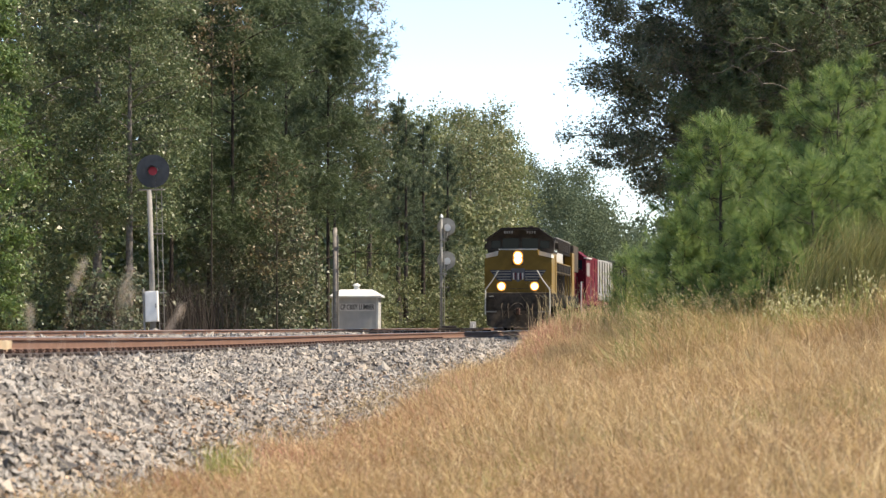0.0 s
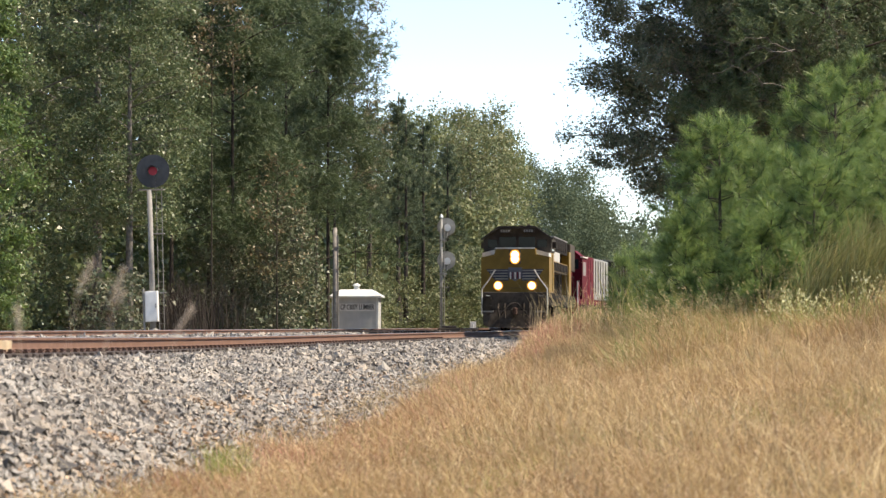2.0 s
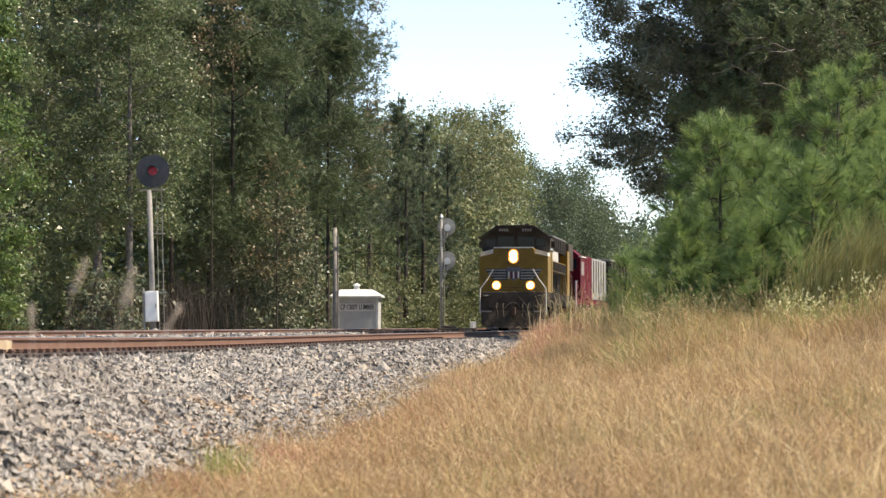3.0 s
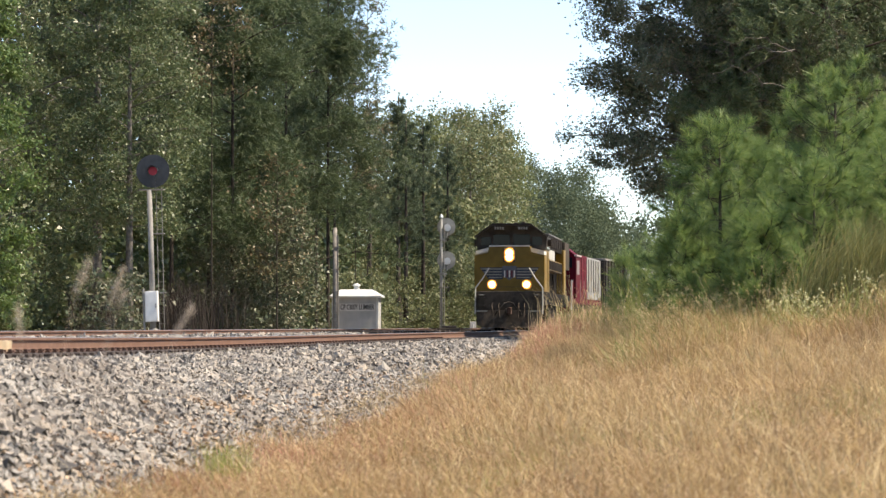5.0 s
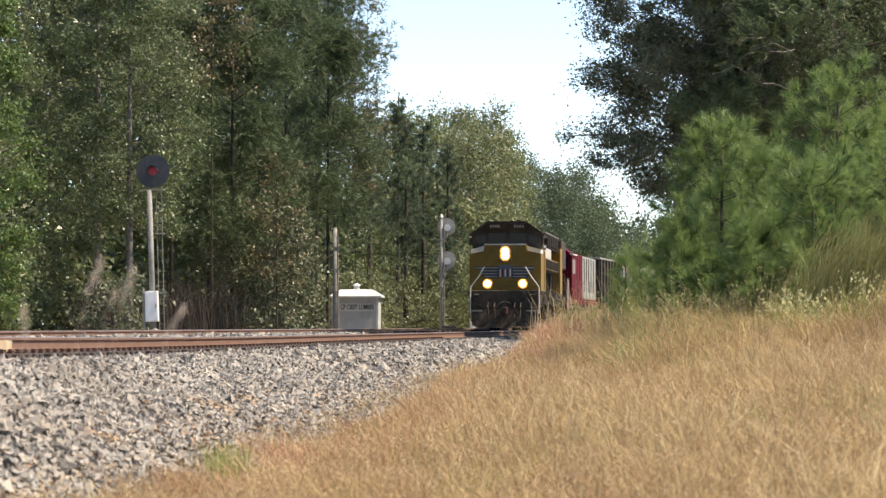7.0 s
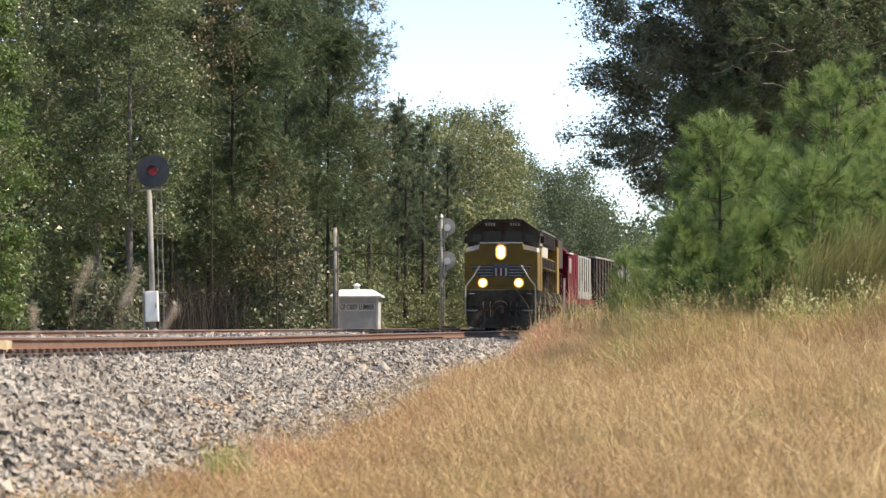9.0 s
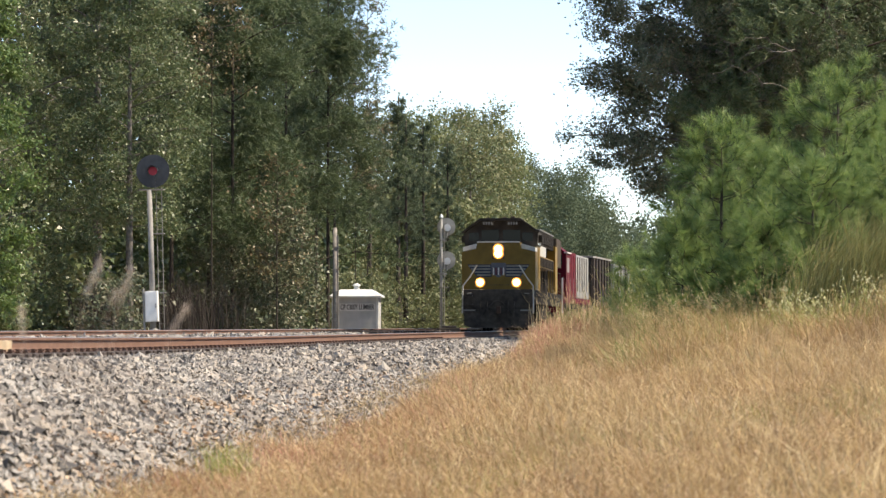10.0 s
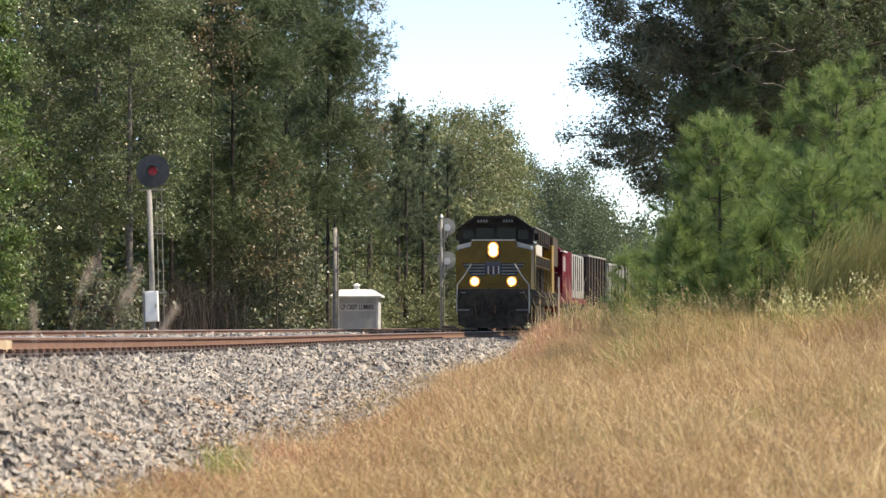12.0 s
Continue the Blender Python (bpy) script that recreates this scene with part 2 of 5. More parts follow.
def limbs(rng, height, first, reach, n, droop, sub, least=0.7):
    """Limb lines of a tree in its own space: (points, radius) and twig ends with their directions."""
    lines, ends, ways = [], [], []
    for i in range(n):
        f = (i + rng.uniform()) / n
        z = first + (height * 0.97 - first) * f
        az = i * 2.4 + rng.uniform(-0.4, 0.4)
        r = reach(f) * rng.uniform(least, 1.12)
        d = np.array((math.cos(az), math.sin(az), 0.0))
        rise = droop(f)
        pts = [np.array((0, 0, z)) + d * r * t + np.array((0, 0, rise * r * t * (1.4 - 0.6 * t))) + rng.normal(size=3) * 0.05 * r * t for t in (0, 0.35, 0.7, 1.0)]
        lines.append((pts, 0.008 + 0.009 * r))
        for k in range(sub):
            t = rng.uniform(0.3, 1.0)
            j = min(2, int(t * 3))
            base = pts[j] + (pts[j + 1] - pts[j]) * rng.uniform()
            w = unit(d + rng.normal(size=3) * 0.75 + np.array((0, 0, 0.25)))
            e = base + w * r * rng.uniform(0.12, 0.34)
            lines.append(([base, e], 0.006 + 0.003 * r))
            ends.append(e)
            ways.append(w)
        ends.append(pts[-1])
        ways.append(d)
    return lines, np.array(ends), np.array(ways)


def trunk_part(parent, rng, height, radius, lines, bark, shift=0.0):
    bm = bmesh.new()
    bend = (shift, 0.0)
    tube(bm, [(bend[0] * t, 0.0, height * t - 0.3 * (t == 0)) for t in (0, 0.03, 0.25, 0.5, 0.75, 1.0)], radius, radius * 0.15, 10)
    for pts, r in lines:
        tube(bm, [tuple(p) for p in pts], r, r * 0.35, 5 if len(pts) > 2 else 3)
    return part("trunk", bm, bark, parent, smooth=True)


def broadleaf(at, height, spread, first, leaves, seed, stem=None, uneven=0.75, leaf=0.085, mat=None, bark=None, label="", n=40, sub=10, clump=0.36, name="broadleaf_tree", group="woodland trees", shift=0.0, boughs=()):
    rng = np.random.default_rng(seed)
    t = thing(name, at, label or "tall leafy broadleaf tree with dense green foliage", "tree", group)
    lines, ends, ways = limbs(rng, height, first, lambda f: spread * (0.55 + 0.75 * math.sin(math.pi * min(1, 0.15 + f * 0.85))) * 0.8, n, lambda f: 0.15 + 0.5 * f, sub)
    for a, b, reach in boughs:
        a, b = np.array(a), np.array(b)
        pts = [a + (b - a) * f + np.array((0, 0, 0.35 * math.sin(math.pi * f))) for f in (0, 0.35, 0.7, 1.0)]
        lines.append((pts, 0.06))
        twigs = []
        for k in range(26):
            base = a + (b - a) * rng.uniform(0.45, 1.0) + np.array((0, 0, 0.2))
            e = base + unit(rng.normal(size=3)) * np.array((1, 1, 0.6)) * reach * rng.uniform(0.3, 1.0)
            lines.append(([base, e], 0.014))
            twigs.append(e)
        ends = np.concatenate([ends, np.array(twigs)])
    tilt = np.array((shift / height, 0, 0))
    lines = [([p + tilt * p[2] for p in pts], r) for pts, r in lines]
    ends = ends + tilt * ends[:, 2:3]
    trunk_part(t, rng, height, stem or 0.035 + height * 0.011, lines, bark or M_BARK_GREY, shift=shift)
    odds = rng.lognormal(0, uneven, len(ends))
    k = rng.choice(len(ends), leaves, p=odds / odds.sum())
    w = 0.35 + rng.uniform(size=len(ends)) * 0.9
    c = ends[k] + rng.normal(size=(leaves, 3)) * clump * w[k][:, None] * np.array((1, 1, 0.7))
    linked("crown", leaf_mesh("crown", rng, c, leaf), mat or M_LEAF_A, t)
    return t


def pine(at, height, spread, first, tufts, seed, needles=16, length=0.24, width=0.009, mat=None, label="", n=40, sub=9, name="pine_tree", group="woodland trees", rise=0.12, taper=0.85, trunk=None, puff=0.2, least=0.45):
    rng = np.random.default_rng(seed)
    t = thing(name, at, label or "tall dark green pine with a bare lower trunk", "tree", group)
    lines, ends, ways = limbs(rng, height, first, lambda f: spread * (1.08 - taper * f) * (0.8 + 0.2 * math.sin(f * 19)), n, lambda f: rise - 0.12 + 0.6 * f, sub, least)
    trunk_part(t, rng, height, trunk or (0.03 + height * 0.008), lines, M_BARK_PINE)
    odds = rng.lognormal(0, 0.8, len(ends))
    k = np.concatenate([np.arange(len(ends)), rng.choice(len(ends), max(0, tufts - len(ends)), p=odds / odds.sum())])
    c = ends[k] + rng.normal(size=(len(k), 3)) * puff
    c[:len(ends)] = ends
    w = unit(ways[k] + rng.normal(size=(len(k), 3)) * 0.5 + np.array((0, 0, 0.35)))
    linked("crown", needle_mesh("crown", rng, c, w, needles, length, width), mat or M_NEEDLE, t)
    return t


def young_pine(at, height, spread, seed, label, whorl=0.36, arms=6, needles=130):
    """A young pine: whorls of rising branches whose shoots carry long needles like bottle brushes."""
    rng = np.random.default_rng(seed)
    t = thing("young_pine", at, label, "tree", "young pines")
    lines, base, way, size = [], [], [], []

    def shoot(b, w, l):
        w = unit(np.array(w))
        lines.append(([b, b + w * l], 0.009))
        base.append(b)
        way.append(w)
        size.append(l)

    z = 0.2
    while z < height - 0.3:
        f = z / height
        for i in range(arms):
            az = i * 2 * math.pi / arms + z * 5.0 + rng.uniform(-0.35, 0.35)
            d = np.array((math.cos(az), math.sin(az), 0.0))
            r = spread * (1.08 - 0.85 * f) * rng.uniform(0.6, 1.1)
            pts = [np.array((0, 0, z + rng.uniform(-0.06, 0.06))) + d * r * q + np.array((0, 0, r * (0.2 * q + 0.4 * q * q))) for q in (0, 0.4, 0.75, 1.0)]
            lines.append((pts, 0.005 + 0.005 * r))
            shoot(pts[3], d * 0.5 + np.array((0, 0, 0.9)) + rng.normal(size=3) * 0.2, rng.uniform(0.16, 0.3))
            for q in range(1 + int(2.4 * r)):
                k = rng.integers(1, 3)
                b = pts[k] + (pts[k + 1] - pts[k]) * rng.uniform()
                shoot(b, d * 0.35 + rng.normal(size=3) * 0.6 + np.array((0, 0, 0.6)), rng.uniform(0.12, 0.26))
        z += whorl * rng.uniform(0.8, 1.2)
    shoot(np.array((0, 0, height - 0.42)), (0.03, 0, 1), 0.42)
    for i in range(5):
        az = i * 1.26 + rng.uniform(0, 0.5)
        shoot(np.array((0, 0, height - 0.45)), (math.cos(az) * 0.55, math.sin(az) * 0.55, 0.9), 0.24)
    trunk_part(t, rng, height - 0.1, 0.02 + 0.011 * height, lines, M_BARK_PINE)
    m = needles
    b, w, l = np.repeat(np.array(base), m, 0), np.repeat(np.array(way), m, 0), np.repeat(np.array(size), m)[:, None]
    q = rng.uniform(size=(len(b), 1)) ** 0.75
    radial = unit(np.cross(w, rng.normal(size=b.shape)))
    d = unit(w * (0.35 + 0.75 * q) + radial * 0.75)
    n = 0.26 * rng.uniform(0.6, 1.15, (len(b), 1))
    c = b + w * l * q
    side = unit(np.cross(d, rng.normal(size=b.shape))) * 0.0042
    tip = c + d * n - np.array((0, 0, 0.10)) * n
    v = np.stack([c - side, c + side, tip], 1).reshape(-1, 3)
    linked("crown", mesh_np("crown", v, np.arange(len(v)).reshape(-1, 3)), M_NEEDLE_Y, t)
    return t


# ---- the lie of the land ----
RUN = 0.0976            # the line swings this far to the right per metre ahead


def line_x(y):
    """Centre of the main track."""
    return -10.15 + RUN * y + (0.00125 * (y - 146) ** 2 if y > 146 else 0.0) + bend(y)


def bend(y):
    """The near end of the curve."""
    return 0.0008 * np.maximum(0.0, 70.0 - y) ** 2


def crown(y):
    """The near end of the main track lies a little higher."""
    return 0.07 * min(1.6, max(0.0, (62.0 - y) / 28.0) ** 2)


def place_u(u, y):
    """Across the bed: the shoulder narrows where the line bends towards the bank."""
    k = (4.05 - bend(y)) / 4.05
    return np.where(u > 0.75, 0.75 + (u - 0.75) * np.maximum(k, 0.4), u)


def offs(x, y):
    """Distance to the right of the main track's near rail."""
    return x - np.where(y > 146, -9.4 + RUN * y + 0.00125 * (y - 146) ** 2, -9.4 + RUN * y)


def smooth(a, b, v):
    t = np.clip((v - a) / (b - a), 0, 1)
    return t * t * (3 - 2 * t)


def sward_top(x, y):
    u = offs(x, y)
    e = np.minimum(y, 400) + 3.2 * (np.clip(u, 3, 22) - 8.5)
    return -0.14 * smooth(44, 54, y) * (1 - smooth(6.0, 8.5, u)) + np.interp(e, (-30, 10, 19, 30, 39, 46, 52, 58, 80, 140, 400), (-0.45, -0.16, 0.02, 0.30, 0.60, 0.90, 1.35, 1.6, 1.8, 1.9, 2.0))


def toe_z(y):
    return np.clip(sward_top(-9.4 + RUN * y + 4.8, y) - 0.27, -0.5, 0.1)


def bed_z(u, y):
    """Top of the ballast across the line."""
    t = np.clip((u - 1.4) / 3.4, 0, 1.25)
    near = 0.07 * np.minimum(1.6, np.maximum(0.0, (62.0 - y) / 28.0) ** 2) * (u > -2.2)
    return (bed_flat(u) + near) * (1 - t) + toe_z(y) * t


def bed_flat(u):
    return np.interp(u, (-10.5, -8.2, -6.9, -3.6, -3.0, -1.9, -1.2, 0.75, 1.6, 4.8, 5.6), (0.05, 0.45, 0.745, 0.75, 0.75, 0.58, 0.52, 0.52, 0.50, 0.48, 0.48))


GRASS_H = 0.40


def ground_z(x, y):
    u = offs(x, y)
    right = sward_top(x, y) - GRASS_H
    base = np.interp(u, (-200, -40, -14, -10, -6, 3.5, 5.0), (0.9, 0.55, 0.35, 0.15, 0.3, -0.2, -0.2))
    far = smooth(150, 260, y)
    z = base + (right - base) * smooth(4.0, 5.6, u)
    return z * (1 - far) + 0.45 * far


def sheet(name, xs, ys, height, mat):
    gx, gy = np.meshgrid(xs, ys)
    z = height(gx, gy)
    v = np.stack([gx, gy, z], -1).reshape(-1, 3)
    i = np.arange(len(xs) * len(ys)).reshape(len(ys), len(xs))
    f = np.stack([i[:-1, :-1], i[:-1, 1:], i[1:, 1:], i[1:, :-1]], -1).reshape(-1, 4)
    return linked(name, mesh_np(name, v, f), mat, smooth=True)


def build_ground():
    ys = np.concatenate([np.linspace(-60, 10, 15), np.linspace(11, 100, 180), np.geomspace(102, 3000, 70)])
    xs = np.concatenate([-np.geomspace(2500, 26, 26), np.linspace(-25, 26, 140), np.geomspace(27, 2500, 26)])
    tagged(sheet("ground", xs, ys, lambda x, y: ground_z(x, y) + 0.03 * np.sin(x * 2.1) * np.sin(y * 1.3), M_SOIL), "dry brown soil under grass beside the railway", "ground", kind="structure")
    rng = np.random.default_rng(3)
    us = np.linspace(-10.5, 5.4, 60)
    ys = np.linspace(6, 330, 420)
    gu, gy = np.meshgrid(us, ys)
    lx = np.array([line_x(v) + 0.75 for v in ys])[:, None]
    z = bed_z(gu, gy) + rng.normal(size=gu.shape) * 0.012
    v = np.stack([place_u(gu, gy) + lx, gy, z], -1).reshape(-1, 3)
    i = np.arange(gu.size).reshape(gu.shape)
    f = np.stack([i[:-1, :-1], i[:-1, 1:], i[1:, 1:], i[1:, :-1]], -1).reshape(-1, 4)
    bed = linked("ballast_bed", mesh_np("ballast_bed", v, f), M_BEDSTONE)
    tagged(bed, "grey bed of crushed stone sloping away from the rails", "ballast", kind="structure")


def stones(name, u0, u1, y0, y1, count, size, seed, lift=0.0):
    """Loose broken stone: lumpy tops joined into one mesh."""
    rng = np.random.default_rng(seed)
    y = y0 + (y1 - y0) * rng.uniform(size=count)
    u = rng.uniform(u0, u1, count)
    wx = place_u(u, y) + line_x(60) - RUN * 60 + RUN * y + bend(y) + 0.75
    ok = (wx > -0.157 * y - 0.3) & (wx < 0.16 * y) & (np.abs(u) > 0.1) & (np.abs(u + 1.5) > 0.1) & (np.abs(u + 4.5) > 0.1) & (np.abs(u + 6.0) > 0.1)
    y, u = y[ok], u[ok]
    n = len(y)
    c = np.stack([place_u(u, y) + np.array([line_x(v) + 0.75 for v in y]), y, bed_z(u, y) + lift + rng.uniform(-0.4, 0.45, n) * size], -1)
    k = np.array([(0, 0, 1)] + [(math.cos(a), math.sin(a), b) for a, b in ((0.2, -0.5), (1.7, 0.1), (3.2, -0.6), (4.8, 0.0))])
    s = size * rng.lognormal(0, 0.22, (n, 1, 1)) * rng.uniform(0.6, 1.2, (n, 1, 3))
    p = k[None] * s * rng.uniform(0.6, 1.2, (n, 5, 1))
    q = rng.normal(size=(n, 4)) * np.array((1.0, 0.45, 0.45, 1.0))
    q = unit(q)
    w, a, b, d = q.T
    rot = np.stack([1 - 2 * (b * b + d * d), 2 * (a * b - d * w), 2 * (a * d + b * w), 2 * (a * b + d * w), 1 - 2 * (a * a + d * d), 2 * (b * d - a * w), 2 * (a * d - b * w), 2 * (b * d + a * w), 1 - 2 * (a * a + b * b)], -1).reshape(n, 3, 3)
    v = np.einsum("nij,nkj->nki", rot, p) + c[:, None]
    tri = np.array([(0, 1, 2), (0, 2, 3), (0, 3, 4), (0, 4, 1)])
    f = (tri[None] + 5 * np.arange(n)[:, None, None]).reshape(-1, 3)
    ob = linked(name, mesh_np(name, v.reshape(-1, 3), f), M_STONE)
    return tagged(ob, "loose grey broken granite ballast stones", "ballast", kind="stuff")


RAIL_SHAPE = [(-0.075, 0), (0.075, 0), (0.075, 0.012), (0.02, 0.03), (0.009, 0.05), (0.009, 0.135), (0.037, 0.15), (0.037, 0.178), (0.03, 0.186),
              (-0.03, 0.186), (-0.037, 0.178), (-0.037, 0.15), (-0.009, 0.135), (-0.009, 0.05), (-0.02, 0.03), (-0.075, 0.012)]


def build_track(name, shift, top, y0, y1, label, rise=lambda y: 0.0):
    """One track: two rails, sleepers, and a fastening beside each rail on each sleeper."""
    t = thing(name, (0, 0, 0), label, "railway track", kind="structure")
    stops = [y0 + (y1 - y0) * (i / 90) ** 1.5 for i in range(91)]
    for side in (-0.7525, 0.7525):
        bm = bmesh.new()
        rings = [[bm.verts.new((line_x(y) + shift + side + x, y, top + rise(y) + (0.0 if side > 0 else -0.03) - 0.186 + z)) for x, z in RAIL_SHAPE] for y in stops]
        n = len(RAIL_SHAPE)
        for a, b in zip(rings, rings[1:]):
            for k in range(n):
                f = bm.faces.new((a[k], a[(k + 1) % n], b[(k + 1) % n], b[k]))
                f.material_index = 1 if k in (7, 8, 9) else 0
        bm.faces.new(rings[0][::-1])
        bm.faces.new(rings[-1])
        bmesh.ops.recalc_face_normals(bm, faces=bm.faces)
        r = part("rail", bm, M_RUST, t, "rusty brown steel rail with a worn bright head")
        r.data.materials.append(M_RAILTOP)
    tie = bpy.data.meshes.new("crosstie")
    bm = boxed(-1.3, 1.3, -0.115, 0.115, -0.18, 0, 0.012)
    bm.to_mesh(tie)
    bm.free()
    clip = bpy.data.meshes.new("rail_clip")
    bm = boxed(-0.10, 0.10, -0.085, 0.085, 0.0, 0.018)
    box(bm, -0.02, 0.03, -0.075, -0.025, 0.018, 0.038)
    box(bm, 0.03, 0.075, 0.025, 0.07, 0.018, 0.046)
    box(bm, -0.08, -0.035, 0.01, 0.055, 0.018, 0.042)
    bm.to_mesh(clip)
    bm.free()
    rng = random.Random(5)
    y = y0 + 0.3
    count = 0
    while y < y1 and count < 290:
        z = top + rise(y) - 0.186
        turn = math.degrees(-math.atan(line_x(y + 0.5) - line_x(y - 0.5))) + rng.uniform(-0.6, 0.6)
        ob = linked("crosstie", tie, M_TIE, t)
        ob.matrix_basis = pose(line_x(y) + shift + rng.uniform(-0.03, 0.03), y, z - 0.004, 0, 0, turn)
        if y < 95:
            ob = linked("rail_clip", clip, M_CLIP, t)
            ob.matrix_basis = pose(line_x(y) + shift + 0.7525 + 0.085, y, z, 0, 0, turn)
        y += 0.495
        count += 1
    if rise is crown:
        # Joint bar on the near rail, with its glint painted on.
        bm = bmesh.new()
        for a, b in ((33.5, 34.4),):
            x0 = line_x((a + b) / 2) + shift + 0.7525
            box(bm, x0 + 0.012, x0 + 0.045, a, b, top + rise(34) - 0.175, top + rise(34) - 0.04, 0.008)
        part("joint_bar", bm, M_GLINT, t, "steel bar joining two rail lengths, coloured pale for its sun glint")
    return t


# ---- the signals and the signal hut ----
def disc(r, depth, seg=40):
    bm = bmesh.new()
    bmesh.ops.create_cone(bm, cap_ends=True, segments=seg, radius1=r, radius2=r, depth=depth)
    bmesh.ops.rotate(bm, verts=bm.verts, matrix=Matrix.Rotation(math.pi / 2, 3, "X"))
    return bm


def moved(bm, x, y, z):
    bmesh.ops.translate(bm, verts=bm.verts, vec=(x, y, z))
    return bm


def build_near_signal():
    """One red searchlight head with its round black target, facing the camera."""
    t = thing("railway_signal", (-8.53, 87.4, 0.72), "single-head railway signal showing red on a leaning grey mast", "railway signal", "railway signals")
    t.matrix_basis = pose(-8.53, 87.4, 0.72, 0, -1.8, 0)
    bm = tube(bmesh.new(), [(0, 0, 0.12), (0, 0, 4.3)], 0.085, 0.075, 16)
    part("mast", bm, M_MAST, t, smooth=True)
    bm = bmesh.new()
    bmesh.ops.create_cone(bm, cap_ends=True, segments=16, radius1=0.24, radius2=0.12, depth=0.22)
    part("mast_base", moved(bm, 0, 0, 0.11), M_MAST, t)
    head = part("signal_head", disc(0.16, 0.34), M_DISC, t, smooth=False)
    head.matrix_basis = pose(0.12, 0.2, 4.86)
    bm = disc(0.49, 0.02, 48)
    part("target", bm, M_DISC, t, "round black target disc").matrix_basis = pose(0.12, 0.0, 4.86)
    bm = bmesh.new()
    for i in range(9):
        a0, a1 = math.pi * i / 9, math.pi * (i + 1) / 9
        for r0, r1 in ((0.15, 0.165),):
            vs = [bm.verts.new((r * math.cos(a), y, r * math.sin(a))) for a in (a0, a1) for r in (r0, r1) for y in (0.0, -0.3)]
            for q in ((0, 1, 5, 4), (2, 3, 7, 6), (1, 3, 7, 5)):
                bm.faces.new([vs[k] for k in q])
    part("hood", bm, M_DISC, t).matrix_basis = pose(0.12, -0.01, 4.86)
    part("lens", disc(0.125, 0.05), M_REDLENS, t, "dark red lens").matrix_basis = pose(0.12, -0.03, 4.86)
    bm = boxed(-0.07, 0.07, -0.03, 0.0, -0.42, -0.12)
    part("lower_bracket", bm, M_DISC, t).matrix_basis = pose(0.12, -0.02, 4.86)
    part("platform", boxed(-0.3, 0.42, -0.05, 0.35, 4.3, 4.33), M_MAST, t)
    for x in (0.17, 0.33):
        part("ladder_rail", tube(bmesh.new(), [(x * 0.9, 0.3, 0.0), (x, 0.3, 4.4)], 0.011, sides=6), M_MAST, t)
    for i in range(13):
        part("ladder_rung", tube(bmesh.new(), [(0.15, 0.3, 0.35 + 0.31 * i), (0.34, 0.3, 0.35 + 0.31 * i)], 0.008, sides=6), M_MAST, t)
    for z in (1.25, 3.0):
        part("ladder_brace", boxed(0.0, 0.4, 0.04, 0.32, z, z + 0.03), M_MAST, t)
    case = part("relay_case", boxed(-0.19, 0.19, -0.4, -0.1, 0.42, 1.32, 0.015), M_WHITE, t, "white metal equipment case strapped to the mast")
    part("case_door", boxed(-0.17, 0.17, -0.415, -0.402, 0.45, 1.29, 0.006), M_WHITE, case)
    part("case_latch", boxed(0.12, 0.15, -0.44, -0.416, 0.82, 0.95, 0.005), M_MAST, case)
    part("conduit", tube(bmesh.new(), [(-0.24, -0.2, -0.1), (-0.24, -0.2, 1.4)], 0.03, sides=8), M_MAST, t)


def build_far_signal():
    """Two searchlight heads seen from the back."""
    t = thing("railway_signal", (-0.09, 168.0, 0.45), "two-head railway signal on a silver mast, seen from behind", "railway signal", "railway signals")
    part("mast", tube(bmesh.new(), [(0, 0, 0.0), (0, 0, 6.75)], 0.075, 0.068, 14), M_LIGHTGREY, t, smooth=True)
    cap = bmesh.new()
    bmesh.ops.create_cone(cap, cap_ends=True, segments=12, radius1=0.13, radius2=0.02, depth=0.2)
    part("mast_cap", moved(cap, 0, 0, 6.83), M_SHEDTOP, t)
    for z in (6.2, 4.3):
        target = part("target", disc(0.52, 0.02, 40), M_LIGHTGREY, t, "grey back of a round target disc")
        target.matrix_basis = pose(0.28, 0.25, z)
        bm = disc(0.2, 0.4, 20)
        part("signal_head", bm, M_SHEDTOP, t, "silver lamp housing").matrix_basis = pose(0.33, 0.02, z - 0.05)
        part("bracket", tube(bmesh.new(), [(0, 0, z - 0.75), (0.3, 0.0, z - 0.6), (0.36, 0.0, z - 0.2)], 0.035, sides=8), M_LIGHTGREY, t)
        part("collar", boxed(-0.12, 0.3, -0.1, 0.1, z - 0.82, z - 0.74, 0.01), M_MAST, t)
    part("platform", boxed(-0.2, 0.42, -0.25, 0.25, 2.75, 2.8), M_MAST, t)
    for x in (-0.08, 0.16):
        part("ladder_rail", tube(bmesh.new(), [(x, -0.35, 0), (x, -0.3, 6.3)], 0.02, sides=6), M_MAST, t)
    for i in range(19):
        part("ladder_rung", tube(bmesh.new(), [(-0.08, -0.33, 0.3 + 0.31 * i), (0.16, -0.33, 0.3 + 0.31 * i)], 0.012, sides=6), M_MAST, t)
    part("mast_base", boxed(-0.25, 0.25, -0.25, 0.25, -0.2, 0.12, 0.02), M_MAST, t)


